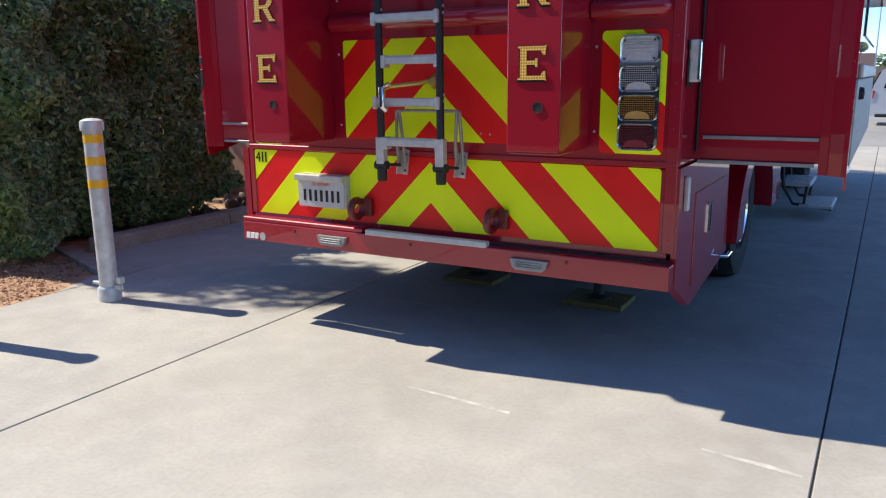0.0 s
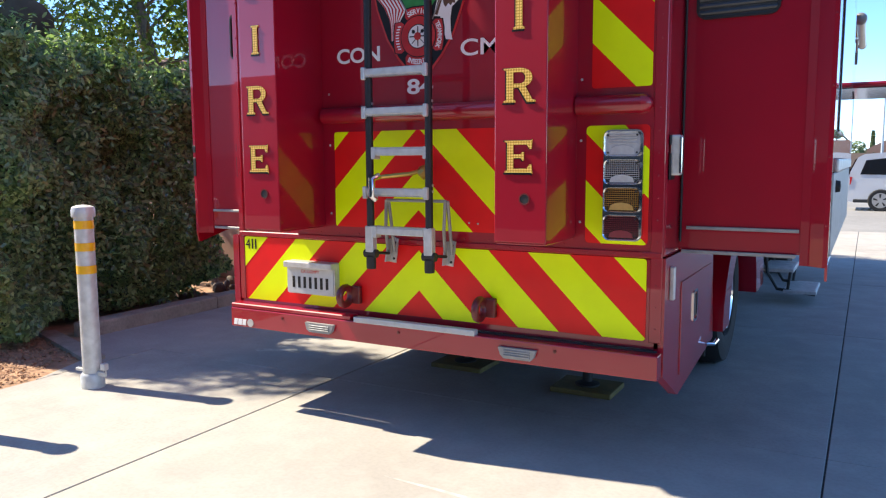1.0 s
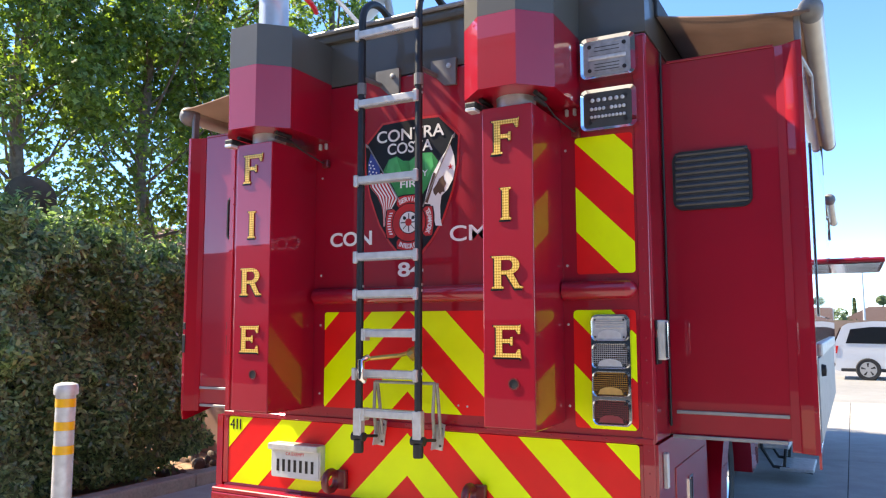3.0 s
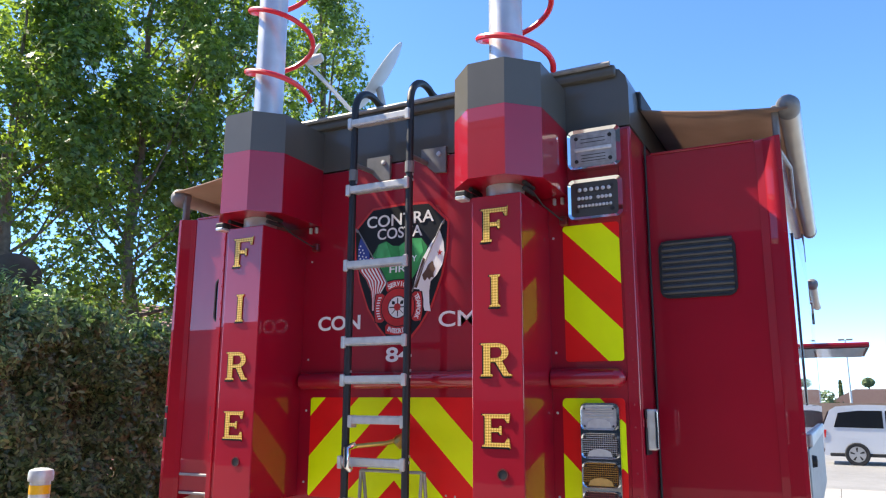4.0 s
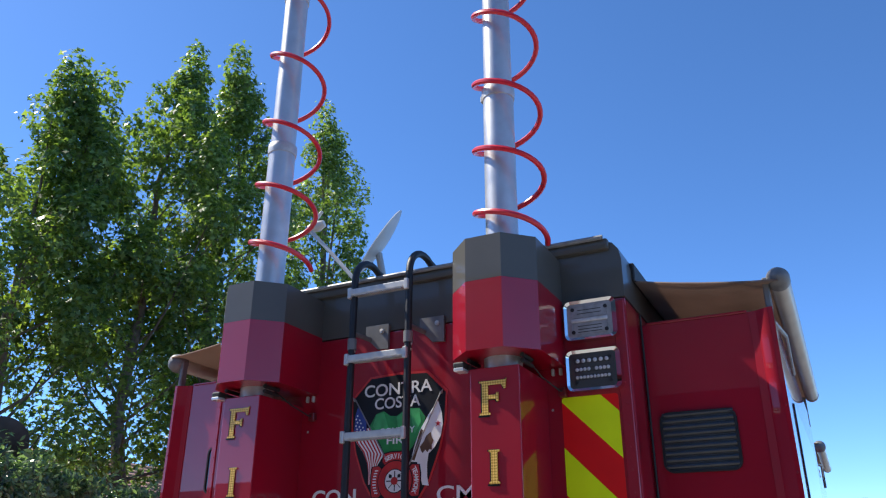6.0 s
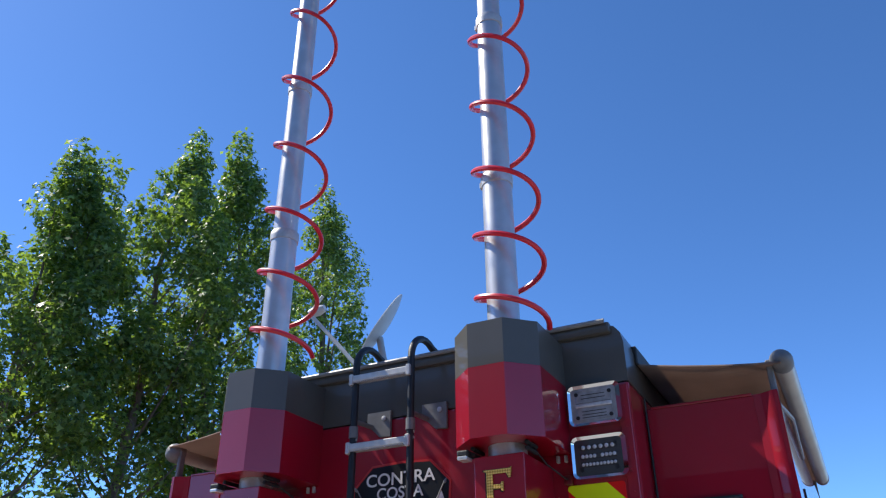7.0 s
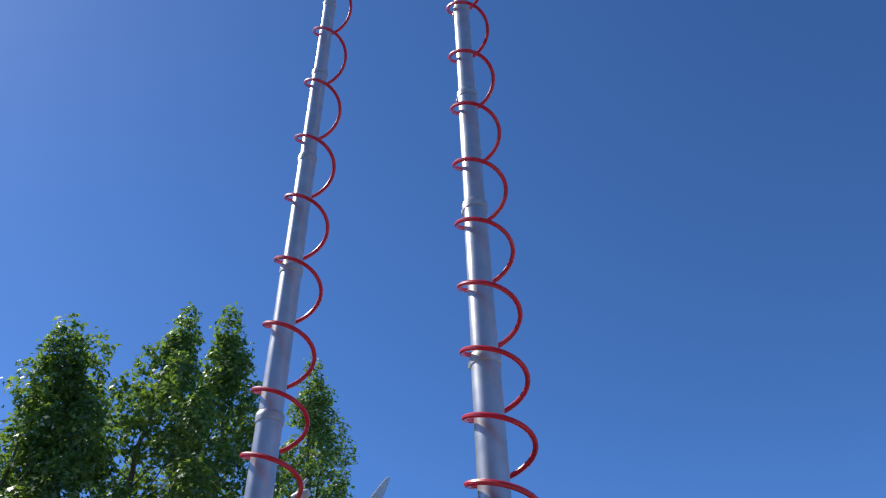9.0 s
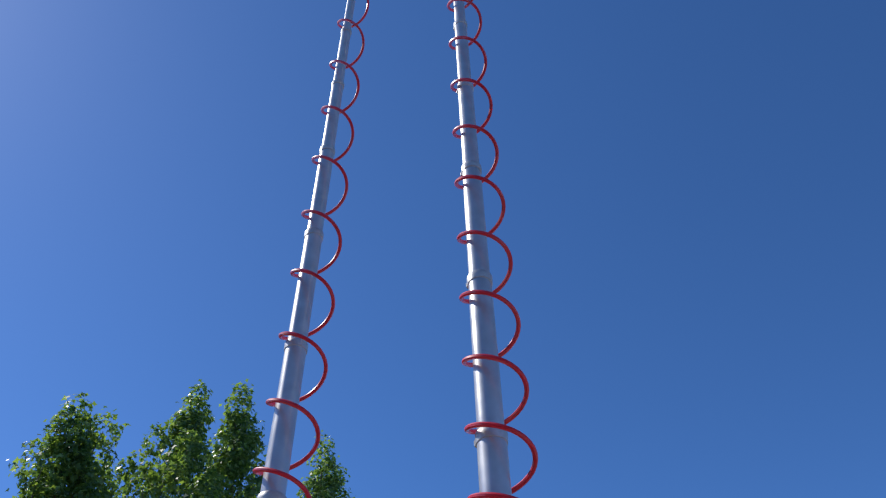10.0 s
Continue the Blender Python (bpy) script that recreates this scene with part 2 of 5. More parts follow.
def part(name, bm, material, parent=None, label="", smooth=False):
    """One mesh object from a bmesh in world metres, under a thing or a part."""
    bmesh.ops.recalc_face_normals(bm, faces=bm.faces)
    c = Vector((0, 0, 0))
    for v in bm.verts:
        c += v.co
    c /= max(1, len(bm.verts))
    for v in bm.verts:
        v.co -= c
    if smooth:
        # rounded edges stay smooth, large flat faces stay truly flat
        for f in bm.faces:
            f.smooth = True
        for e in bm.edges:
            if len(e.link_faces) == 2:
                a, b = (f.calc_area() for f in e.link_faces)
                e.smooth = e.calc_face_angle(0.0) < radians(40) and max(a, b) < 8 * min(a, b) + 1e-9
    me = bpy.data.meshes.new(name)
    bm.to_mesh(me)
    bm.free()
    me.materials.append(material)
    ob = new(name, me)
    ob.location = c
    WLOC[ob] = c
    if parent:
        ob.parent = parent
        ob.matrix_parent_inverse = Matrix.Translation(-WLOC[parent])
    if label:
        ob["label"] = label
    return ob


def add_box(bm, lo, hi, bevel=0.0, seg=1):
    lo, hi = Vector(lo), Vector(hi)
    r = bmesh.ops.create_cube(bm, size=1.0)
    vs = r["verts"]
    for v in vs:
        v.co = Vector((lo[i] + (v.co[i] + 0.5) * (hi[i] - lo[i]) for i in range(3)))
    if bevel:
        es = list({e for v in vs for e in v.link_edges})
        bmesh.ops.bevel(bm, geom=es, offset=bevel, segments=seg, profile=0.5, affect="EDGES")
    return bm


def box(lo, hi, bevel=0.0, seg=1):
    return add_box(bmesh.new(), lo, hi, bevel, seg)


def add_prism(bm, pts, axis, a, b):
    """A polygon of (u, v) pulled from a to b along an axis. Axis y takes (x, z), axis x takes (y, z), axis z takes (x, y)."""
    def at(u, v, w):
        return {"y": (u, w, v), "x": (w, u, v), "z": (u, v, w)}[axis]
    lo = [bm.verts.new(at(u, v, a)) for u, v in pts]
    hi = [bm.verts.new(at(u, v, b)) for u, v in pts]
    bm.faces.new(lo)
    bm.faces.new(hi[::-1])
    n = len(pts)
    for i in range(n):
        bm.faces.new((lo[i], lo[(i + 1) % n], hi[(i + 1) % n], hi[i]))
    return bm


def prism(pts, axis, a, b):
    return add_prism(bmesh.new(), pts, axis, a, b)


def rrect(cx, cz, w, h, r, n=4):
    out = []
    for sx, sz, a0 in ((1, 1, 0), (-1, 1, 90), (-1, -1, 180), (1, -1, 270)):
        for i in range(n + 1):
            a = radians(a0 + 90 * i / n)
            out.append((cx + sx * (w / 2 - r) + r * math.cos(a), cz + sz * (h / 2 - r) + r * math.sin(a)))
    return out


def add_ring(bm, outer, inner, axis, a, b, dish=0.0):
    """A frame between two outlines with the same count; its inner edge may lie lower by dish."""
    def at(u, v, w):
        return {"y": (u, w, v), "x": (w, u, v), "z": (u, v, w)}[axis]
    n = len(outer)
    rows = [[bm.verts.new(at(u, v, w)) for u, v in o] for o, w in ((outer, b), (outer, a), (inner, a + dish), (inner, b))]
    for k in range(4):
        p, q = rows[k], rows[(k + 1) % 4]
        for i in range(n):
            bm.faces.new((p[i], p[(i + 1) % n], q[(i + 1) % n], q[i]))
    return bm


def add_tube(bm, pts, r, sides=10, cap=True):
    """A round tube along points; r is one radius or one a point."""
    pts = [Vector(p) for p in pts]
    rs = r if isinstance(r, (list, tuple)) else [r] * len(pts)
    rings = []
    side = None
    for i, p in enumerate(pts):
        d = (pts[min(i + 1, len(pts) - 1)] - pts[max(i - 1, 0)]).normalized()
        if side is None:
            side = d.orthogonal().normalized()
        side = (side - d * side.dot(d)).normalized()
        up = d.cross(side)
        rings.append([bm.verts.new(p + rs[i] * (math.cos(2 * math.pi * k / sides) * side + math.sin(2 * math.pi * k / sides) * up)) for k in range(sides)])
    for a, b in zip(rings, rings[1:]):
        for k in range(sides):
            bm.faces.new((a[k], a[(k + 1) % sides], b[(k + 1) % sides], b[k]))
    if cap:
        bm.faces.new(rings[0][::-1])
        bm.faces.new(rings[-1])
    return bm


def tube(pts, r, sides=10, cap=True):
    return add_tube(bmesh.new(), pts, r, sides, cap)


def add_lathe(bm, profile, origin, axis, n=24):
    """Turns (radius, along) round an axis through origin."""
    origin = Vector(origin)
    d = Vector(axis).normalized()
    s = d.orthogonal().normalized()
    u = d.cross(s)
    rings = []
    for rad, h in profile:
        rings.append([bm.verts.new(origin + d * h + max(rad, 1e-4) * (math.cos(2 * math.pi * k / n) * s + math.sin(2 * math.pi * k / n) * u)) for k in range(n)])
    for a, b in zip(rings, rings[1:]):
        for k in range(n):
            bm.faces.new((a[k], a[(k + 1) % n], b[(k + 1) % n], b[k]))
    return bm


def lathe(profile, origin, axis, n=24):
    return add_lathe(bmesh.new(), profile, origin, axis, n)


def text_bm(body, x0, x1, z0, z1, y, thick=0.002, bold=0.0):
    """Writing that faces the rear, fitted into a box; a width of None keeps the font's own."""
    cu = bpy.data.curves.new("writing", "FONT")
    cu.body = body
    cu.extrude = thick / 2
    cu.offset = bold
    ob = bpy.data.objects.new("writing", cu)
    me = ob.to_mesh()
    bm = bmesh.new()
    bm.from_mesh(me)
    ob.to_mesh_clear()
    xs = [v.co.x for v in bm.verts]
    ys = [v.co.y for v in bm.verts]
    sx = (x1 - x0) / (max(xs) - min(xs))
    sz = (z1 - z0) / (max(ys) - min(ys))
    for v in bm.verts:
        v.co = Vector((x0 + (v.co.x - min(xs)) * sx, y - v.co.z, z0 + (v.co.y - min(ys)) * sz))
    bpy.data.objects.remove(ob)
    return bm


def clip_poly(pts, a, b, c):
    """The part of a polygon where a*u + b*v >= c."""
    out = []
    for i, p in enumerate(pts):
        q = pts[(i + 1) % len(pts)]
        dp, dq = a * p[0] + b * p[1] - c, a * q[0] + b * q[1] - c
        if dp >= 0:
            out.append(p)
        if (dp >= 0) != (dq >= 0):
            t = dp / (dp - dq)
            out.append((p[0] + t * (q[0] - p[0]), p[1] + t * (q[1] - p[1])))
    return out


def leaf_cloud(name, centers, normals, sizes, template, material, parent=None, label=""):
    """Many flat leaves in one mesh. template: (u, v, lift) outline of a leaf one metre long."""
    rng = np.random.default_rng(len(centers))
    n, k = len(centers), len(template)
    nrm = normals / np.linalg.norm(normals, axis=1, keepdims=True)
    rnd = rng.normal(size=(n, 3))
    t1 = np.cross(nrm, rnd)
    t1 /= np.linalg.norm(t1, axis=1, keepdims=True) + 1e-9
    t2 = np.cross(nrm, t1)
    tp = np.array(template, float)
    co = centers[:, None] + sizes[:, None, None] * (tp[None, :, 0, None] * t1[:, None] + tp[None, :, 1, None] * t2[:, None] + tp[None, :, 2, None] * nrm[:, None])
    c = centers.mean(0)
    me = bpy.data.meshes.new(name)
    me.vertices.add(n * k)
    me.vertices.foreach_set("co", (co.reshape(-1, 3) - c).astype(np.float32).ravel())
    me.loops.add(n * k)
    me.loops.foreach_set("vertex_index", np.arange(n * k, dtype=np.int32))
    me.polygons.add(n)
    me.polygons.foreach_set("loop_start", np.arange(0, n * k, k, dtype=np.int32))
    me.update(calc_edges=True)
    me.materials.append(material)
    ob = new(name, me)
    ob.location = c
    WLOC[ob] = Vector(c)
    if parent:
        ob.parent = parent
        ob.matrix_parent_inverse = Matrix.Translation(-WLOC[parent])
    if label:
        ob["label"] = label
    return ob


LEAF = [(-0.5, 0, 0), (-0.2, 0.22, 0.05), (0.15, 0.24, 0.05), (0.5, 0, -0.06), (0.15, -0.24, 0.05), (-0.2, -0.22, 0.05)]
SLIM = [(-0.5, 0, 0), (-0.15, 0.17, 0.05), (0.2, 0.14, 0.03), (0.5, 0, -0.08), (0.2, -0.14, 0.03), (-0.15, -0.17, 0.05)]
STAR = [(-0.45, 0, 0), (-0.18, 0.16, 0), (-0.12, 0.5, -0.05), (0.10, 0.20, 0), (0.55, 0, -0.08), (0.10, -0.20, 0), (-0.12, -0.5, -0.05), (-0.18, -0.16, 0)]


# ---- ground ----
ground = part("ground", box((-400, -400, -0.30), (400, 400, -0.06)), ASPHALT)
tagged(ground, "grey asphalt street and ground reaching the horizon", "ground", kind="structure")

driveway = thing("pavement", (0, 2, 0), "pale grey concrete driveway in large slabs with dark joints", "driveway", kind="structure")
part("joint_bed", box((-3.735, -5.47, -0.055), (11.2, 14.5, -0.008)), JOINT, driveway, "dark joint filler between slabs")
xs = [-9.15, -3.72, -1.085, 1.957, 5.0, 8.05, 11.1]
ys = [-5.42, -2.37, 0.665, 3.73, 6.78, 9.83, 12.1, 14.45]
for i in range(len(xs) - 1):
    for j in range(len(ys) - 1):
        x0, x1, y0, y1 = xs[i] + 0.004, xs[i + 1] - 0.004, ys[j] + 0.003, ys[j + 1] - 0.003
        if i == 0:
            continue
        if i == 1 and y1 < 0.7:
            x0 = -2.90
            y1 = min(y1, 0.677)
        part("slab", box((x0, y0, -0.05), (x1, y1, 0.0), 0.004), CONCRETE, driveway)
wedge = [(-2.905, -0.33), (-2.905, 0.677), (-3.716, 0.677), (-3.10, 0.17)]
part("slab", prism(wedge, "z", -0.05, 0.0), CONCRETE, driveway)

for pts in ([(0.12, -0.545), (0.40, -0.552), (0.74, -0.575), (0.74, -0.60), (0.42, -0.575), (0.13, -0.555)], [(1.55, -0.52), (1.80, -0.535), (1.92, -0.56), (1.92, -0.58), (1.70, -0.555), (1.55, -0.53)], [(-2.2, 1.05), (-1.55, 1.32), (-1.50, 1.30), (-2.1, 1.0)]):
    part("scuff_mark", prism(pts, "z", -0.002, 0.0006), SCUFF, driveway, "pale scrape on the concrete")

road = part("road", box((-200, 14.6, -0.10), (200, 61.5, -0.045)), ROADM)
tagged(road, "sun-bleached grey asphalt street", "road", kind="structure")
soil = part("planting_bed", box((-9.2, -5.4, -0.058), (-2.905, 14.0, -0.004)), SOIL)
tagged(soil, "dry brown soil planting bed beside the driveway", "planting bed", kind="structure")
edge = part("bed_border", prism([(-3.04, 0.13), (-2.97, 0.27), (-4.15, 0.66), (-4.22, 0.53)], "z", -0.05, 0.03), KERBM)
tagged(edge, "flat concrete border strip round the bed", "border", kind="structure")
kerb = thing("kerb", (-3.8, 4, 0), "low weathered concrete kerb in front of the hedge", "kerb", kind="structure")
for k in range(5):
    y0 = 0.66 + k * 1.52
    part("kerb_stone", box((-3.90, y0, -0.05), (-3.72, y0 + 1.51, 0.12), 0.015, 2), KERBM, kerb)

rng = np.random.default_rng(5)
n = 9500
cx = rng.uniform(-4.7, -2.93, n)
cy = rng.uniform(-3.0, 0.45, n)
keep = ~((cx > -3.15) & (cy > -0.25)) & (cy < 0.15 + (-cx - 3.05) * 0.33)
cx, cy = cx[keep], cy[keep]
ctr = np.stack([cx, cy, rng.uniform(-0.002, 0.014, len(cx))], 1)
chips = leaf_cloud("bark_mulch", ctr, np.stack([rng.normal(0, 0.5, len(cx)), rng.normal(0, 0.5, len(cx)), np.ones(len(cx))], 1), rng.uniform(0.012, 0.038, len(cx)), LEAF, CHIPS)
tagged(chips, "reddish bark chips and gravel on the bed", "mulch", kind="stuff")
bm = bmesh.new()
random.seed(11)
for k in range(420):
    x, y = random.uniform(-4.6, -2.96), random.uniform(-2.6, 0.3)
    if x > -3.2 and y > -0.25 or y > 0.12 + (-x - 3.05) * 0.33:
        continue
    r = random.uniform(0.008, 0.026)
    m = Matrix.Translation((x, y, 0.0)) @ Euler((random.random() * 3, random.random() * 3, 0)).to_matrix().to_4x4() @ Matrix.Diagonal((1, random.uniform(0.6, 0.9), random.uniform(0.5, 0.8), 1))
    bmesh.ops.create_icosphere(bm, subdivisions=1, radius=r, matrix=m)
tagged(part("gravel", bm, CHIPS), "small reddish stones lying on the soil", "gravel", kind="stuff")
bm = bmesh.new()
for k in range(46):
    x, y = random.uniform(-4.9, -3.95), random.uniform(2.3, 4.4)
    r = random.uniform(0.03, 0.09)
    m = Matrix.Translation((x, y, r * 0.3)) @ Euler((random.random() * 3, random.random() * 3, 0)).to_matrix().to_4x4() @ Matrix.Diagonal((1, 0.8, 0.6, 1))
    bmesh.ops.create_icosphere(bm, subdivisions=2, radius=r, matrix=m)
tagged(part("bed_rocks", bm, ROCK), "grey rocks lying in the bed past the hedge", "rocks", kind="stuff")


# ---- bollards ----
def bollard(x, y):
    t = thing("bollard", (x, y, 0), "galvanised steel pipe bollard with three yellow reflective bands", "bollard", "driveway bollards")
    part("pipe", lathe([(0.0, 0.0), (0.060, 0.0), (0.060, 1.17), (0.0, 1.17)], (x, y, 0), (0, 0, 1), 28), STEEL, t, smooth=True)
    part("cap", lathe([(0.0, 1.14), (0.072, 1.14), (0.074, 1.150), (0.074, 1.185), (0.068, 1.205), (0.04, 1.216), (0.0, 1.22)], (x, y, 0), (0, 0, 1), 28), STEEL, t, "domed steel cap", smooth=True)
    part("sleeve", lathe([(0.0, 0.0), (0.076, 0.0), (0.076, 0.085), (0.064, 0.10), (0.0, 0.10)], (x, y, 0), (0, 0, 1), 28), STEEL, t, "ground sleeve", smooth=True)
    for z in (1.090, 0.945, 0.795):
        part("band", lathe([(0.0605, z - 0.027), (0.0618, z - 0.027), (0.0618, z + 0.027), (0.0605, z + 0.027)], (x, y, 0), (0, 0, 1), 28), YBAND, t, "yellow reflective band", smooth=True)
    bm = box((x - 0.16, y - 0.012, 0.095), (x - 0.06, y + 0.012, 0.115), 0.003)
    part("hasp", bm, STEEL, t)
    part("hasp", box((x + 0.06, y - 0.012, 0.085), (x + 0.135, y + 0.012, 0.115), 0.003), STEEL, t)
    bm = box((x + 0.105, y - 0.02, 0.13), (x + 0.145, y + 0.02, 0.175), 0.006, 2)
    add_tube(bm, [(x + 0.113, y, 0.13)] + [(x + 0.125 + 0.013 * math.cos(a), y, 0.105 - 0.018 * math.sin(a)) for a in (3.14, 2.3, 1.57, 0.8, 0)] + [(x + 0.138, y, 0.13)], 0.004, 6)
    part("padlock", bm, STEEL, t, "small padlock")
    return t


bollard(-2.405, -0.25)
bollard(-2.54, -1.235)


# ---- truck: body ----
W = 1.285
truck = thing("fire_command_truck", (0, 4.5, 0), "red fire command truck with lime chevrons and extended slide-outs", "truck")
bm = box((-W, 0, 1.05), (W, 9.0, 2.945), 0.012, 2)
part("body", bm, RED, truck, "glossy dark red painted body", True)
prof = [(-W, 2.949), (W, 2.949), (W, 3.150), (1.274, 3.205), (1.245, 3.243), (1.19, 3.258), (-1.19, 3.258), (-1.245, 3.243), (-1.274, 3.205), (-W, 3.150)]
part("roof", prism(prof, "y", 0.0, 9.0), GREY, truck, "charcoal grey painted roof cap", True)
bm = box((-1.20, -0.03, 3.205), (1.23, 0.02, 3.264), 0.012, 2)
part("roof_gutter", bm, GREY, truck, "grey rear roof moulding", True)
part("roof_gutter", tube([(-1.18, -0.040, 3.264), (1.21, -0.040, 3.264)], 0.013, 8), TRIM, truck, "pale roof edge strip", True)
part("lower_body", box((-W + 0.012, 0, 0.62), (W - 0.012, 1.25, 1.046), 0.008), RED, truck)
part("underbody", box((-0.95, 0.2, 0.60), (0.95, 8.7, 1.046)), UNDER, truck, "dark chassis")
for s in (-1, 1):
    part("frame_rail", box((s * 0.42 - 0.05, 0.25, 0.42), (s * 0.42 + 0.05, 8.6, 0.60), 0.01), UNDER, truck)
    sk = [(0.0, 1.046), (0.0, 0.50), (0.33, 0.328 if s > 0 else 0.50), (1.30, 0.42 if s > 0 else 0.50), (1.20, 1.046)]
    part("side_skirt", prism(sk, "x", s * 1.29 - 0.045, s * 1.29 + 0.045 * 0 if s < 0 else 1.29), RED, truck, "lower rear compartment side")
    part("side_skirt", box((s * 1.26 - 0.05, 2.98, 0.44), (s * 1.26 + 0.02, 3.12, 1.046), 0.012, 2), RED, truck, "red panel behind the wheel", True)
    part("side_skirt", box((s * 1.26 - 0.05, 3.50, 0.36), (s * 1.26 + 0.02, 3.92, 1.046), 0.012, 2), RED, truck, "lower body side", True)
    part("side_skirt", box((s * 1.29 - 0.09, 3.94, 0.66), (s * 1.29, 8.9, 1.046), 0.012, 2), RED, truck, "lower body side", True)
    # wheel arch
    out = [(2.30 + 0.92 * math.cos(radians(a)), 0.44 + 0.68 * math.sin(radians(a))) for a in range(0, 181, 12)]
    inn = [(2.30 + 0.68 * math.cos(radians(a)), 0.44 + 0.56 * math.sin(radians(a))) for a in range(0, 181, 12)]
    bm = bmesh.new()
    add_prism(bm, out + inn[::-1], "x", s * 1.16, s * 1.335)
    part("wheel_arch", bm, RED, truck, "red wheel arch lip", True)
    # wheels
    for y in (2.40, 7.6):
        c = (s * 0.0, y, 0.5)
        wheel = part("wheel", lathe([(0.0, s * 0.90), (0.20, s * 0.90), (0.26, s * 1.02), (0.29, s * 1.19), (0.30, s * 1.21), (0.30, s * 0.92), (0.0, s * 0.92)], c, (1, 0, 0), 28), UNDER, truck, "dark wheel with bright hub", True)
        prof2 = [(0.30, s * 0.93), (0.40, s * 0.91), (0.48, s * 0.93), (0.505, s * 0.97), (0.505, s * 1.16), (0.48, s * 1.21), (0.40, s * 1.225), (0.30, s * 1.205)]
        part("tyre", lathe(prof2, c, (1, 0, 0), 40), TYRE, wheel, "black tyre", True)
        part("rim", lathe([(0.14, s * 1.10), (0.22, s * 1.19), (0.245, s * 1.208), (0.255, s * 1.20), (0.255, s * 1.17)], c, (1, 0, 0), 32), CHROME, wheel, "bright rim", True)
        part("hub", lathe([(0.0, s * 1.17), (0.09, s * 1.17), (0.11, s * 1.10), (0.11, s * 0.9)], c, (1, 0, 0), 16), CHROME, wheel, "", True)
part("mud_flap", box((0.78, 1.58, 0.22), (1.20, 1.60, 1.0), 0.004), BLACK, truck)
part("axle", tube([(-0.95, 2.40, 0.5), (0.95, 2.40, 0.5)], 0.09, 12), UNDER, truck)

# compartment door on the right lower side
door = part("compartment_door", box((1.288, 0.34, 0.425), (1.296, 1.17, 0.895), 0.003), RED, truck, "lower compartment door")
bm = bmesh.new()
add_ring(bm, rrect(0.667, 0.725, 0.10, 0.17, 0.015), rrect(0.667, 0.725, 0.075, 0.145, 0.012), "x", 1.303, 1.295)
part("latch_frame", bm, CHROME, door)
part("latch", box((1.295, 0.645, 0.665), (1.301, 0.690, 0.785), 0.003), BLACK, door)
part("gas_handle", tube([(1.295, 1.06, 0.43), (1.335, 1.08, 0.43), (1.340, 1.16, 0.44)], 0.011, 8), CHROME, door)
part("hinge", box((1.29, 0.085, 0.843), (1.312, 0.120, 1.000), 0.004), ALU, truck, "bright hinge")

# bumper
bumper = part("bumper", box((-W, -0.09, 0.50), (W, -0.005, 0.615), 0.006, 2), RED, truck, "dark red steel rear bumper", True)
part("bumper_cap", box((-W, -0.088, 0.6155), (-0.40, -0.004, 0.642), 0.005), RED, bumper)
part("tread_strip", box((-0.372, -0.094, 0.610), (0.372, -0.05, 0.640), 0.003), PLATEM, bumper, "worn white tread plate strip")
bm = bmesh.new()
for k in range(37):
    x = -0.36 + k * 0.02
    add_box(bm, (x - 0.006, -0.0965, 0.618 + (k % 2) * 0.008), (x + 0.006, -0.0942, 0.623 + (k % 2) * 0.008))
part("tread_studs", bm, ALU, bumper)
# the dark line of the gap over the bumper, laid in as a black strip
part("shadow_gap", box((-0.40, -0.030, 0.612), (W - 0.02, -0.004, 0.622), 0.004), BLACK, bumper, "black strip drawn for the shadow gap above the bumper")
for cx, cz in ((-0.598, 0.556), (0.612, 0.552)):
    lamp = part("backup_lamp", prism([(cx - 0.10, cz + 0.026), (cx + 0.10, cz + 0.026), (cx + 0.088, cz - 0.012), (cx + 0.07, cz - 0.028), (cx - 0.07, cz - 0.028), (cx - 0.088, cz - 0.012)], "y", -0.112, -0.088), TRIM, bumper, "chrome bumper lamp")
    bm = bmesh.new()
    for q in (0.012, 0.0, -0.012):
        add_box(bm, (cx - 0.07, -0.118, cz + q - 0.003), (cx + 0.07, -0.1125, cz + q + 0.003), 0.001)
    part("lamp_grille", bm, TRIM, bumper)
for x in (-0.88, -0.08, 0.80):
    part("bolt", lathe([(0, 0.0), (0.009, 0.0), (0.009, 0.004), (0, 0.005)], (x, -0.09, 0.582), (0, -1, 0), 10), DEEP, bumper)
# maker's badge as plain bars
bm = bmesh.new()
for k, (a, b) in enumerate(((0, 0.026), (0.032, 0.062), (0.068, 0.094))):
    add_prism(bm, [(-1.262 + a, 0.512), (-1.262 + b, 0.512), (-1.256 + b, 0.548), (-1.256 + a, 0.548)], "y", -0.093, -0.0895)
bm2 = lathe([(0, 0.0), (0.024, 0.0), (0.024, 0.003), (0, 0.003)], (-1.13, -0.09, 0.530), (0, -1, 0), 16)
part("maker_badge", bm, WHITEV, bumper, "white maker's mark")
part("maker_badge", bm2, ALU, bumper, "round grey maker's mark")


# ---- chevron panels ----
PERIOD, PHASE = 0.4305, 0.803


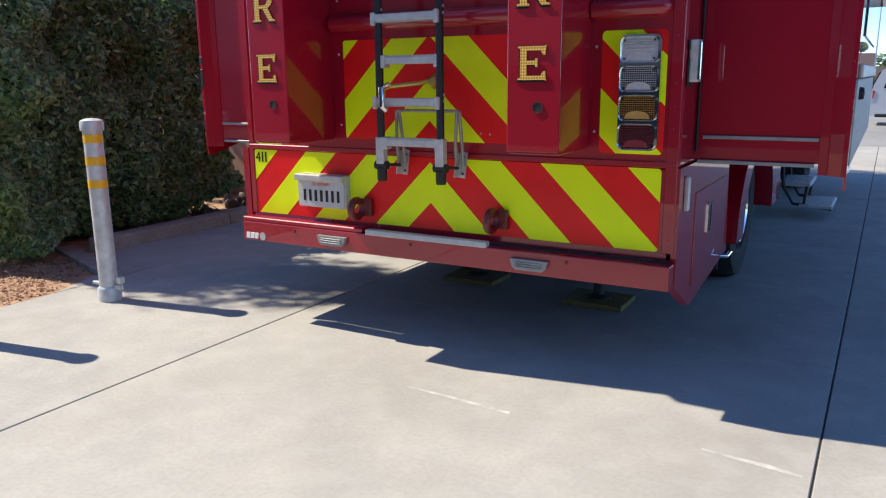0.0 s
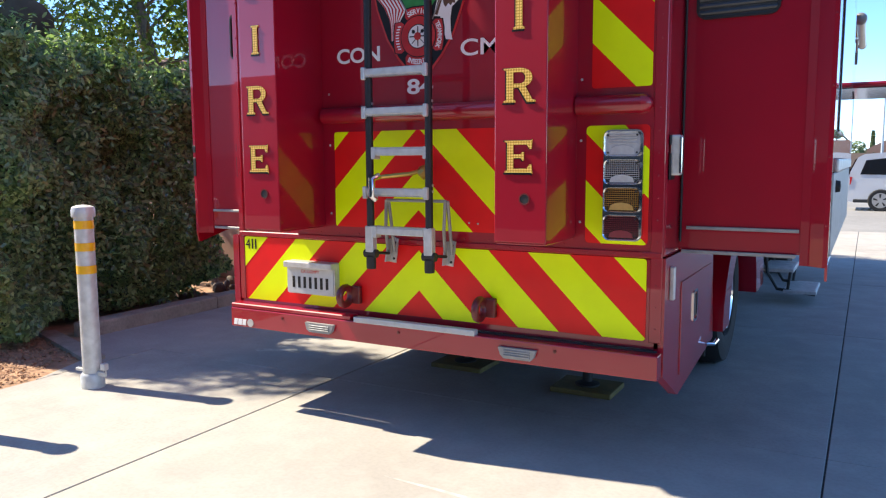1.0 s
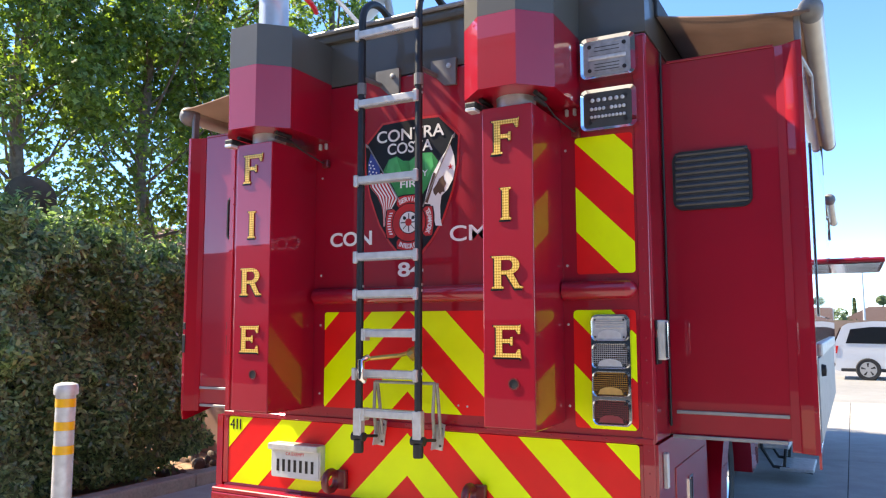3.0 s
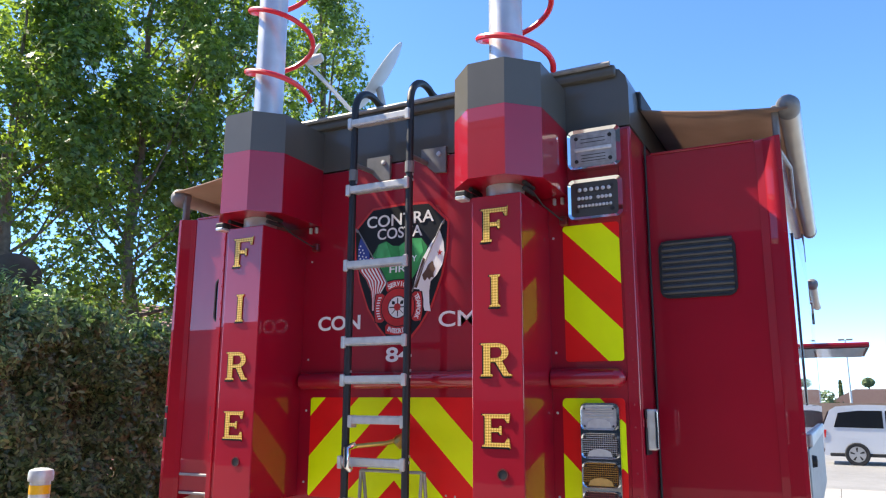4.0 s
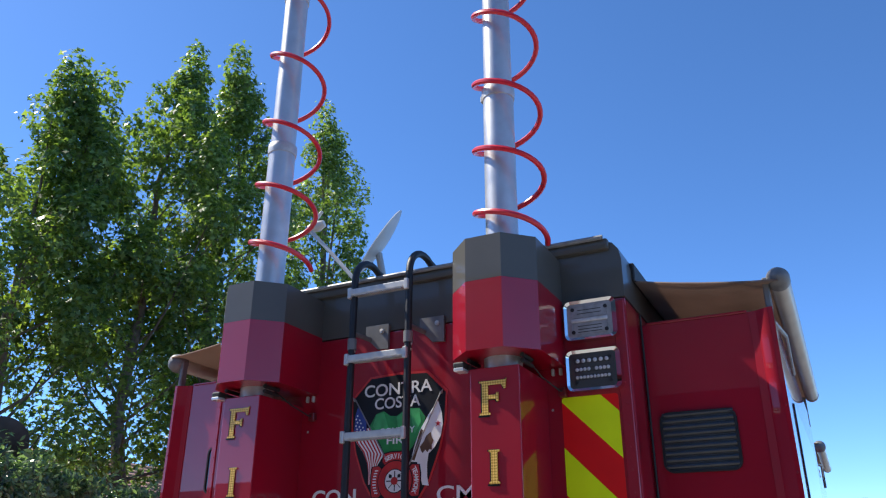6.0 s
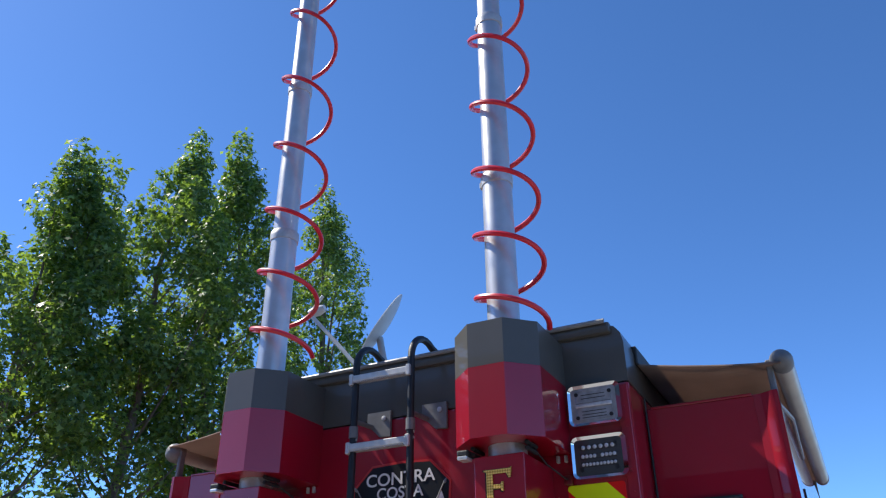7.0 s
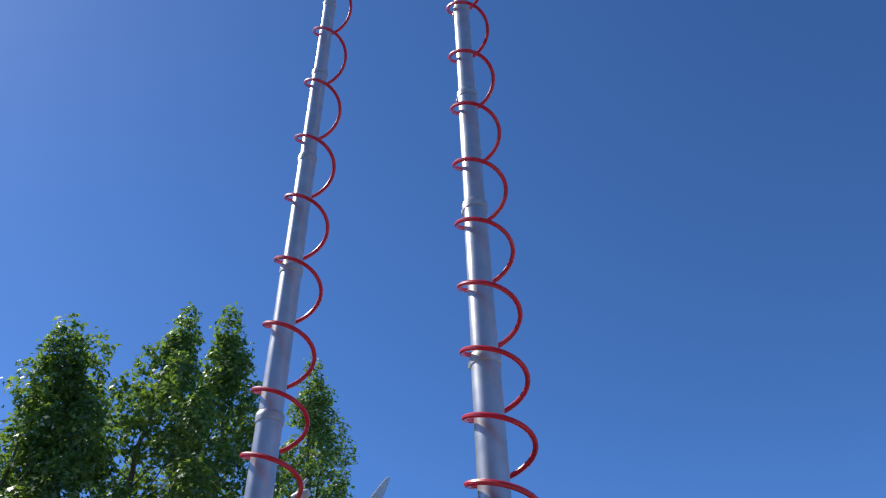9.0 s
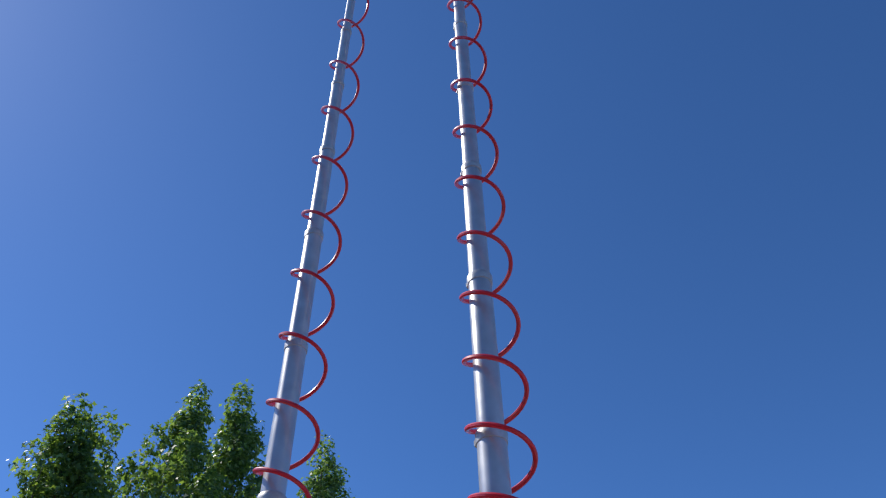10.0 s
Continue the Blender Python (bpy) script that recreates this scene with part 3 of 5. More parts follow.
def chevron(x0, x1, z0, z1, r=0.015):
    """Lime and red tape laid as one arrow pattern over the whole rear."""
    panel = part("chevron_panel", prism(rrect((x0 + x1) / 2, (z0 + z1) / 2, x1 - x0, z1 - z0, r), "y", -0.0035, -0.0005), TAPE, truck, "panel of red and lime reflective stripes")
    outline = rrect((x0 + x1) / 2, (z0 + z1) / 2, x1 - x0 - 0.001, z1 - z0 - 0.001, r)
    for s in (-1, 1):
        half = clip_poly(outline, s, 0, 0)
        if len(half) < 3:
            continue
        for k in range(0, 8):
            lo = PHASE + PERIOD * k
            st = clip_poly(half, s, 1, lo)
            st = clip_poly(st, -s, -1, -(lo + PERIOD / 2)) if len(st) > 2 else []
            clean = [p for i, p in enumerate(st) if math.dist(p, st[i - 1]) > 1e-4]
            if len(clean) > 2:
                part("stripe", prism(clean, "y", -0.0048, -0.0030), LIME, panel, "lime stripe")
    return panel


chevron(-1.236, 1.207, 0.660, 1.042)
chevron(-0.542, 0.542, 1.128, 1.652)
chevron(0.934, 1.212, 1.816, 2.474)
chevron(0.912, 1.207, 1.103, 1.648, 0.02)
chevron(-1.212, -0.912, 1.076, 1.648, 0.02)
for ch, xa, xb in (("4", -1.226, -1.190), ("1", -1.178, -1.168), ("1", -1.152, -1.142)):
    part("unit_digit", text_bm(ch, xa, xb, 0.968, 1.028, -0.006), BLACKV, truck, "black painted digit " + ch)

# trims with rivets
part("rear_trim", box((-W + 0.01, -0.010, 1.045), (W - 0.01, 0.001, 1.074), 0.004), RED, truck, "riveted trim band")
part("corner_post", box((1.222, -0.007, 0.655), (W - 0.008, 0.001, 2.93), 0.003), RED, truck, "riveted corner strip")
part("corner_post", box((-W + 0.008, -0.007, 0.655), (-1.240, 0.001, 2.93), 0.003), RED, truck, "riveted corner strip")
bm = tube([(-0.60, -0.012, 1.74), (0.60, -0.012, 1.74)], 0.045, 14)
part("half_round_moulding", bm, RED, truck, "half-round red moulding", True)
bm = tube([(0.87, -0.012, 1.74), (1.17, -0.012, 1.74), (1.19, -0.012, 1.74), (1.203, -0.011, 1.74), (1.212, -0.009, 1.74), (1.216, -0.006, 1.74)], [0.045, 0.045, 0.041, 0.032, 0.019, 0.004], 16)
part("half_round_moulding", bm, RED, truck, "half-round red moulding", True)
bm = bmesh.new()


def add_rivet(x, y, z, r=0.006):
    add_lathe(bm, [(r, 0.0), (r * 0.8, 0.003), (0.0, 0.004)], (x, y, z), (0, -1, 0), 6)


for k in range(22):
    for s in (-1, 1):
        add_rivet(s * 1.25, -0.007, 0.72 + k * 0.100, 0.0048)
for k in range(19):
    add_rivet(-1.2 + k * 0.1328, -0.010, 1.060, 0.005)
    if abs(-1.185 + k * 0.1328) < 0.9:
        add_rivet(-1.185 + k * 0.1328, 0.0, 1.092, 0.0045)
tagged(part("rivets", bm, RED, truck, "rows of small red painted rivets"), kind="stuff")
bm = bmesh.new()
for x in (-0.575, 0.885):
    for z in (1.20, 1.58, 1.86, 2.42):
        add_rivet(x, 0, z, 0.007)
for x, z in ((0.30, 1.175), (0.35, 1.172)):
    add_rivet(x, -0.0055, z, 0.006)
tagged(part("rivets", bm, ALU, truck, "bright panel screws"), kind="stuff")


# ---- mast columns, boxes and masts ----
STEM = [(0.09, 0.93), (0.0, 0.96), (0.0, 1.0)]
FOOT = [(0.0, 0.0), (0.40, 0.0), (0.40, 0.05), (0.32, 0.075)]
ARM = [(0.32, 0.455), (0.60, 0.455), (0.64, 0.38), (0.71, 0.38), (0.71, 0.64), (0.64, 0.64), (0.60, 0.575), (0.32, 0.575)]
HEAD = [(0.32, 0.875), (0.82, 0.875), (0.90, 0.74), (0.98, 0.74), (1.02, 1.04), (0.95, 1.0)]
SERIF = {
    "F": [FOOT + ARM + HEAD + STEM[::-1] + [(0.09, 0.075), (0.0, 0.05)]],
    "E": [[(0.0, 0.0), (0.95, 0.0), (1.02, -0.04), (0.98, 0.26), (0.90, 0.26), (0.82, 0.125), (0.32, 0.125)] + ARM + HEAD + STEM[::-1] + [(0.09, 0.075), (0.0, 0.05)]],
    "I": [[(0, 0), (1, 0), (1, 0.05), (0.80, 0.075), (0.80, 0.925), (1, 0.95), (1, 1), (0, 1), (0, 0.95), (0.20, 0.925), (0.20, 0.075), (0, 0.05)]],
    "R": [FOOT + [(0.32, 0.43), (0.32, 0.57), (0.32, 0.88), (0.32, 1.0), (0.0, 1.0), (0.0, 0.96), (0.09, 0.93), (0.09, 0.075), (0.0, 0.05)],
          [(0.48, 0.45), (0.73, 0.45), (0.95, 0.07), (1.06, 0.05), (1.06, 0), (0.78, 0)],
          [(0.32, 0.88), (0.55, 0.88), (0.55, 1), (0.32, 1)], [(0.32, 0.43), (0.55, 0.43), (0.55, 0.55), (0.32, 0.55)]],
}


def slab_letter(ch, x0, x1, z0, z1, y):
    """A slab-serif capital cut from thin leaf."""
    bm = bmesh.new()
    w, h = x1 - x0, z1 - z0
    pieces = [list(p) for p in SERIF[ch]]
    if ch == "R":
        arc = [math.pi * i / 9 for i in range(10)]
        out = [(0.55 + 0.40 * math.sin(a), 0.715 + 0.285 * math.cos(a)) for a in arc]
        inn = [(0.55 + 0.175 * math.sin(a), 0.715 + 0.165 * math.cos(a)) for a in arc]
        pieces += [[out[i], out[i + 1], inn[i + 1], inn[i]] for i in range(9)]
    for p in pieces:
        add_prism(bm, [(x0 + u * w, z0 + v * h) for u, v in p], "y", y, y + 0.0022)
    return bm


def mast_set(cx, coil_x, coil_r, z_first, step, grow_step, collar0):
    col = part("mast_column", box((cx - 0.122, -0.385, 1.130), (cx + 0.122, 0.0, 2.565), 0.004, 2), RED, truck, "square red mast column", True)
    part("column_foot", box((cx - 0.115, -0.375, 1.120), (cx + 0.115, -0.006, 1.131), 0.003), RED, col)
    for ch, z0, z1, half in (("F", 2.345, 2.500, 0.066), ("I", 2.045, 2.190, 0.026), ("R", 1.738, 1.883, 0.070), ("E", 1.437, 1.575, 0.064)):
        lx = cx - 0.006
        part("letter", slab_letter(ch, lx - half - 0.008, lx + half - 0.004, z0 - 0.009, z1 + 0.002, -0.3885), BLACKV, col, "black letter shadow")
        part("letter", slab_letter(ch, lx - half, lx + half, z0, z1, -0.3915), GOLD, col, "gold leaf letter " + ch)
    bm = bmesh.new()
    add_lathe(bm, [(0.026, 0.0), (0.026, 0.003), (0.021, 0.003), (0.020, -0.0)], (cx + 0.022, -0.386, 1.322), (0, -1, 0), 20)
    part("key_port", bm, DEEP, col)
    part("key_hole", lathe([(0.021, 0.001), (0.0, 0.001)], (cx + 0.022, -0.386, 1.322), (0, -1, 0), 20), BLACK, col, "black round opening")
    # octagonal head
    def octagon(r, cy=-0.268):
        a = r * math.tan(radians(22.5))
        return [(cx - r, 0.0), (cx - r, cy - a), (cx - a, cy - r), (cx + a, cy - r), (cx + r, cy - a), (cx + r, 0.0)]
    head = part("mast_head", prism(octagon(0.223), "z", 2.625, 2.962), RED, truck, "red eight-sided mast head")
    part("head_cap", prism(octagon(0.223), "z", 2.9625, 3.186), GREY, head, "charcoal upper band")
    part("neck", lathe([(0.092, 2.555), (0.092, 2.63)], (cx - 0.0, -0.268, 0), (0, 0, 1), 24), ALU, head, "bare metal neck", True)
    for dx, dz in ((-0.135, 2.612), (-0.135, 2.585), (0.135, 2.612), (0.135, 2.585)):
        part("cap_screw", lathe([(0.011, -0.1), (0.011, 0.02), (0, 0.022)], (cx + dx, -0.35, dz), (0, -1, 0), 8), BLACK, head)
    sp = part("spot_lamp", box((cx - 0.200, -0.41, 2.572), (cx - 0.140, -0.33, 2.602), 0.008, 2), BLACK, head, "small downward scene lamp")
    part("lens", box((cx - 0.195, -0.415, 2.556), (cx - 0.145, -0.35, 2.5735), 0.004), CLEARB, sp)
    part("cable_clip", tube([(cx + 0.135, -0.28, 2.60), (cx + 0.15, -0.16, 2.55), (cx + 0.20, -0.05, 2.50), (cx + 0.21, -0.02, 2.50)], 0.004, 6), BLACK, head)
    part("wall_clip", box((cx + 0.185, -0.035, 2.475), (cx + 0.225, -0.001, 2.52), 0.005), DEEP, head)
    for d in (0.15, 0.19):
        part("wall_clip", box((cx + d, -0.02, 2.585), (cx + d + 0.015, -0.001, 2.62), 0.003), ALU, head)
    # telescopic mast
    axis = (cx + 0.013, -0.268, 0)
    mast = part("mast", lathe([(0.0, 3.10), (0.083, 3.10), (0.083, collar0), (0.0, collar0)], axis, (0, 0, 1), 32), MASTM, truck, "silver telescopic mast, fully raised", True)
    z, r = collar0, 0.083
    part("mast_ring", lathe([(0.087, 3.18), (0.118, 3.18), (0.118, 3.196), (0.087, 3.199)], axis, (0, 0, 1), 24), GREY, mast)
    for k in range(7):
        part("collar", lathe([(r - 0.004, z - 0.05), (r + 0.005, z - 0.048), (r + 0.008, z - 0.02), (r + 0.008, z + 0.012), (r + 0.002, z + 0.02), (r - 0.012, z + 0.022)], axis, (0, 0, 1), 32), ALU, mast, "clamp collar", True)
        bm = box((cx - r - 0.006, -0.282, z - 0.035), (cx - r + 0.020, -0.254, z + 0.006), 0.004)
        part("clamp_lug", bm, ALU, mast)
        r2 = r - 0.0055
        part("mast_section", lathe([(r2, z - 0.02), (r2, z + 1.225), (0.0, z + 1.225)], axis, (0, 0, 1), 32), MASTM, mast, "", True)
        z += 1.215
        r = r2
    # coiled cable, its turns wider apart higher up
    pts = []
    nturn = 12
    per = 30
    for i in range(-per // 2 - 2, nturn * per):
        n = i / per
        z = z_first + step * n + grow_step * n * abs(n)
        a = math.pi - 2 * math.pi * n
        rr = coil_r * (1 - 0.012 * max(n, 0))
        pts.append((coil_x + rr * math.cos(a), -0.245 + rr * math.sin(a) * 0.9, z))
    part("coiled_cable", tube(pts, 0.0150, 8), CABLE, truck, "red coiled power cable winding up the mast", True)


mast_set(0.742, 0.795, 0.186, 3.425, 0.348, 0.0262, 4.130)
mast_set(-0.742, -0.682, 0.195, 3.545, 0.360, 0.0338, 4.160)


# ---- ladder on the rear ----
LY = -0.20
ladder = part("ladder", tube([(-0.172, LY, 1.06), (-0.172, LY, 3.20)] + [(-0.172, LY + 0.16 - 0.16 * math.cos(a), 3.20 + 0.15 * math.sin(a)) for a in [math.pi * k / 12 for k in range(1, 9)]] + [(-0.172, 0.42, 3.275)], 0.020, 12), GRIP, truck, "black ladder rail bent over the roof", True)
part("rail", tube([(0.178, LY, 1.06), (0.178, LY, 3.20)] + [(0.178, LY + 0.16 - 0.16 * math.cos(a), 3.20 + 0.15 * math.sin(a)) for a in [math.pi * k / 12 for k in range(1, 9)]] + [(0.178, 0.42, 3.275)], 0.020, 12), GRIP, ladder, "black ladder rail bent over the roof", True)
for z, front in ((1.133, 0), (1.336, 1), (1.536, 0), (1.740, 1), (1.934, 1), (2.336, 1), (2.747, 1), (3.125, 1)):
    y0 = LY - 0.03 if front else LY - 0.012
    x0, x1 = (-0.198, 0.185) if front else (-0.155, 0.172)
    rung = part("rung", box((x0, y0, z - 0.018), (x1, y0 + 0.045, z + 0.018), 0.004), ALU, ladder, "serrated aluminium rung")
    bm = bmesh.new()
    for k in range(24):
        x = x0 + 0.03 + k * (x1 - x0 - 0.06) / 23
        add_box(bm, (x - 0.004, y0 + 0.002, z + 0.018 if not front else z - 0.024), (x + 0.004, y0 + 0.043, z + 0.024 if not front else z - 0.018))
    part("rung_teeth", bm, ALU, rung)
    for x in (x0, x1 - 0.022):
        part("rung_bracket", box((x, y0 - 0.006, z - 0.036), (x + 0.024, y0 + 0.05, z + 0.026), 0.004), ALU, rung)
for x in (-0.172, 0.178):
    part("foot", lathe([(0.0, 0.935), (0.024, 0.935), (0.026, 0.945), (0.026, 1.0), (0.0, 1.0)], (x, LY, 0), (0, 0, 1), 16), BLACK, ladder, "black rubber ladder foot", True)
    part("foot_socket", box((x - 0.024, LY - 0.022, 1.02), (x + 0.024, LY + 0.022, 1.16), 0.005), ALU, ladder, "aluminium end socket")
    bm = bmesh.new()
    add_lathe(bm, [(0.0, -0.036), (0.022, -0.036), (0.022, 0.036), (0.0, 0.036)], (x, LY, 1.015), (1, 0, 0), 12)
    part("pivot", bm, BLACK, ladder)
    bm = bmesh.new()
    for z in (1.10, 1.13, 1.34, 1.37, 1.75, 1.78, 2.76, 2.79, 2.83):
        add_box(bm, (x + 0.0195, LY - 0.006, z - 0.006), (x + 0.0225, LY + 0.006, z + 0.006))
    tagged(part("rail_bolts", bm, ALU, ladder), kind="stuff")
    # stand-off to the wall
    part("standoff", tube([(x, LY, 2.895), (x, -0.02, 2.905)], 0.014, 8), CAPG, ladder)
    part("wall_plate", prism([(x - 0.03, 2.985), (x + 0.12, 2.985), (x + 0.12, 2.84), (x + 0.05, 2.845), (x - 0.03, 2.92)], "y", -0.02, -0.001), CAPG, ladder, "grey wall bracket")
    part("wall_bolt", lathe([(0, 0), (0.014, 0), (0.014, 0.008), (0, 0.01)], (x + 0.08, -0.02, 2.945), (0, -1, 0), 8), ALU, ladder)
    part("rail_clamp", lathe([(0.020, 2.80), (0.025, 2.80), (0.025, 2.86), (0.020, 2.86)], (x, LY, 0), (0, 0, 1), 14), CAPG, ladder)
    # folding scissor bracket at the foot
    xb = x + 0.062
    part("bracket_arm", tube([(xb - 0.060, -0.04, 1.00), (xb - 0.035, -0.10, 1.14), (xb - 0.004, -0.14, 1.29)], 0.009, 8), TRIM, ladder, "folding bracket arm")
    part("bracket_arm", tube([(xb - 0.028, -0.03, 1.01), (xb - 0.012, -0.08, 1.16), (xb + 0.004, -0.13, 1.29)], 0.009, 8), TRIM, ladder, "folding bracket arm")
    part("bracket_foot", prism([(xb - 0.095, 0.952), (xb - 0.030, 0.945), (xb - 0.012, 1.075), (xb - 0.050, 1.085)], "y", -0.014, -0.006), ALU, ladder, "square wall bracket plate")
    part("bracket_foot", prism([(-0.075, 0.955), (-0.012, 0.955), (-0.012, 1.075), (-0.045, 1.075)], "x", xb - 0.062, xb - 0.056), ALU, ladder, "upright bracket lug")
    part("bracket_bolt", lathe([(0, 0), (0.007, 0), (0.007, 0.005), (0, 0.006)], (xb - 0.040, -0.014, 0.968), (0, -1, 0), 6), BLACK, ladder)
    part("bracket_bolt", lathe([(0, 0), (0.007, 0), (0.007, 0.005), (0, 0.006)], (xb - 0.032, -0.014, 1.055), (0, -1, 0), 6), BLACK, ladder)
    part("bracket_link", tube([(x + 0.02, LY, 1.02), (xb - 0.05, -0.05, 1.0)], 0.008, 8), BLACK, ladder)
part("cross_tube", tube([(-0.112, -0.14, 1.29), (0.242, -0.14, 1.29)], 0.008, 8), TRIM, ladder)
part("latch_handle", tube([(-0.115, -0.24, 1.30), (-0.118, -0.265, 1.315), (-0.118, -0.265, 1.40), (-0.105, -0.22, 1.415)], 0.018, 10), CHROME, ladder, "chrome release handle", True)
part("latch_rod", tube([(-0.10, -0.21, 1.41), (0.03, -0.14, 1.425), (0.075, -0.11, 1.44)], 0.011, 8), BRASS, ladder, "brass latch rod", True)
part("latch_knob", lathe([(0, -0.03), (0.03, -0.03), (0.036, 0.0), (0.024, 0.03), (0, 0.035)], (0.085, -0.09, 1.435), (0.5, 0.4, 0.6), 10), BRASS, ladder, "brass latch")

# ---- badge and writing on the rear wall ----
SH = [(0.0, 2.700), (0.182, 2.692), (0.300, 2.575), (0.292, 2.42), (0.262, 2.28), (0.200, 2.12), (0.130, 2.015), (0.070, 1.950)]


def shield(s, dx=0.013, dz=0.0):
    pts = [(dx + x * s, 2.36 + (z - 2.36) * s + dz) for x, z in SH]
    return pts + [(2 * dx - x, z) for x, z in pts[:0:-1]]


def arc_word(body, c, r, mid, height, step, y, under=False):
    """Small capitals set round a circle, read from outside or, under the circle, from inside."""
    bm = bmesh.new()
    for k, ch in enumerate(body):
        one = text_bm(ch, -height * (0.10 if ch == "I" else 0.36), height * (0.10 if ch == "I" else 0.36), -height / 2, height / 2, 0.0, 0.001, 0.03)
        d = (k - (len(body) - 1) / 2) * step
        a = mid + d if under else mid - d
        turn = a + math.pi / 2 if under else a - math.pi / 2
        m = Matrix.Translation((c[0] + r * math.cos(a), y, c[1] + r * math.sin(a))) @ Matrix.Rotation(-turn, 4, "Y")
        me = bpy.data.meshes.new("writing")
        one.transform(m)
        one.to_mesh(me)
        one.free()
        bm.from_mesh(me)
        bpy.data.meshes.remove(me)
    return bm


def ribbon(left, right, a, b, n=8):
    """A strip between two fractions of the way from one line of (x, z) to another."""
    def along(line, t):
        t *= len(line) - 1
        k = min(int(t), len(line) - 2)
        return Vector(line[k]).lerp(Vector(line[k + 1]), t - k)
    lo = [along(left, i / n).lerp(along(right, i / n), a) for i in range(n + 1)]
    hi = [along(left, i / n).lerp(along(right, i / n), b) for i in range(n + 1)]
    return [tuple(p) for p in lo + hi[::-1]]


badge = part("badge", prism(shield(1.0), "y", -0.0030, -0.0005), REDV, truck, "shield badge with red rim, flags and green hill")
part("badge_field", prism(shield(0.962), "y", -0.0045, -0.0029), BLACKV, badge, "black field")
part("badge_hill", prism([(-0.162, 2.416), (-0.121, 2.482), (-0.073, 2.495), (-0.032, 2.466), (0.008, 2.462), (0.048, 2.487), (0.100, 2.497), (0.146, 2.493), (0.184, 2.443), (0.165, 2.389), (0.113, 2.302), (0.061, 2.24), (-0.046, 2.24), (-0.100, 2.339)], "y", -0.0058, -0.0044), GREENV, badge, "green hill")
for pts in ([(-0.121, 2.478), (-0.073, 2.490), (-0.040, 2.40), (-0.080, 2.345), (-0.140, 2.42)], [(0.008, 2.458), (0.048, 2.482), (0.075, 2.42), (0.020, 2.385)], [(0.100, 2.492), (0.146, 2.488), (0.158, 2.42), (0.120, 2.36), (0.105, 2.42)]):
    part("hill_facet", prism(pts, "y", -0.0064, -0.0057), GREENL, badge, "lighter green facet")
part("badge_word", text_bm("CONTRA", -0.200, 0.222, 2.578, 2.645, -0.0060, 0.002, 0.012), WHITEV, badge, "white lettering")
part("badge_word", text_bm("COSTA", -0.130, 0.152, 2.506, 2.568, -0.0072, 0.002, 0.012), WHITEV, badge, "white lettering")
part("badge_word", text_bm("COUNTY", -0.095, 0.122, 2.368, 2.402, -0.0076, 0.001, 0.012), WHITEV, badge, "white lettering")
part("badge_word", text_bm("FIRE", -0.048, 0.090, 2.316, 2.354, -0.0076, 0.001, 0.016), WHITEV, badge, "white lettering")
# flag of stripes: its hoist and fly as two wavy lines
HOIST = [(-0.150, 2.412), (-0.112, 2.345), (-0.066, 2.262), (-0.100, 2.215), (-0.112, 2.160), (-0.120, 2.122)]
FLY = [(-0.256, 2.402), (-0.240, 2.335), (-0.198, 2.289), (-0.166, 2.225), (-0.158, 2.175), (-0.156, 2.114)]
part("flag_pale", prism(ribbon(FLY, HOIST, 0, 1, 10), "y", -0.0058, -0.0044), WHITEV, badge, "white ground of the striped flag")
for k in range(6):
    part("flag_stripe", prism(ribbon(FLY, HOIST, (k + 0.05) / 6, (k + 0.52) / 6, 10), "y", -0.0064, -0.0057), REDV, badge)
part("flag_field", prism([(-0.240, 2.530), (-0.183, 2.452), (-0.178, 2.394), (-0.258, 2.402), (-0.256, 2.478)], "y", -0.0066, -0.0044), BLUEV, badge, "blue flag canton")
for r in range(6):
    for c in range(3):
        x, z = -0.248 + c * 0.023 + (r % 2) * 0.008, 2.500 - r * 0.018 - c * 0.006
        if x + 0.72 * (z - 2.394) < -0.172:
            part("flag_dot", lathe([(0.0055, 0.0), (0.0, 0.001)], (x, -0.0067, z), (0, -1, 0), 5), WHITEV, badge)
# pale flag with a brown patch and a red star
part("flag_pale", prism([(0.257, 2.525), (0.280, 2.46), (0.286, 2.40), (0.274, 2.34), (0.240, 2.285), (0.204, 2.255), (0.196, 2.20), (0.198, 2.14), (0.207, 2.095), (0.170, 2.10), (0.152, 2.16), (0.138, 2.215), (0.100, 2.220), (0.118, 2.29), (0.150, 2.375), (0.205, 2.46)], "y", -0.0060, -0.0044), WHITEV, badge, "white flag")
part("flag_patch", prism([(0.154, 2.292), (0.176, 2.318), (0.190, 2.345), (0.216, 2.363), (0.222, 2.338), (0.233, 2.320), (0.222, 2.296), (0.224, 2.272), (0.208, 2.276), (0.198, 2.262), (0.186, 2.276), (0.170, 2.258), (0.160, 2.270)], "y", -0.0072, -0.0059), BROWNV, badge, "brown patch on the flag")
part("flag_band", prism([(0.104, 2.230), (0.122, 2.222), (0.176, 2.372), (0.158, 2.385)], "y", -0.0068, -0.0059), BROWNV, badge, "brown band on the flag")
star = [(0.258 + r * math.cos(a), 2.404 + r * math.sin(a)) for k in range(10) for r, a in [((0.017, 0.0068)[k % 2], math.pi / 2 + k * math.pi / 5)]]
part("flag_star", prism(star, "y", -0.0072, -0.0059), REDV, badge, "red star")
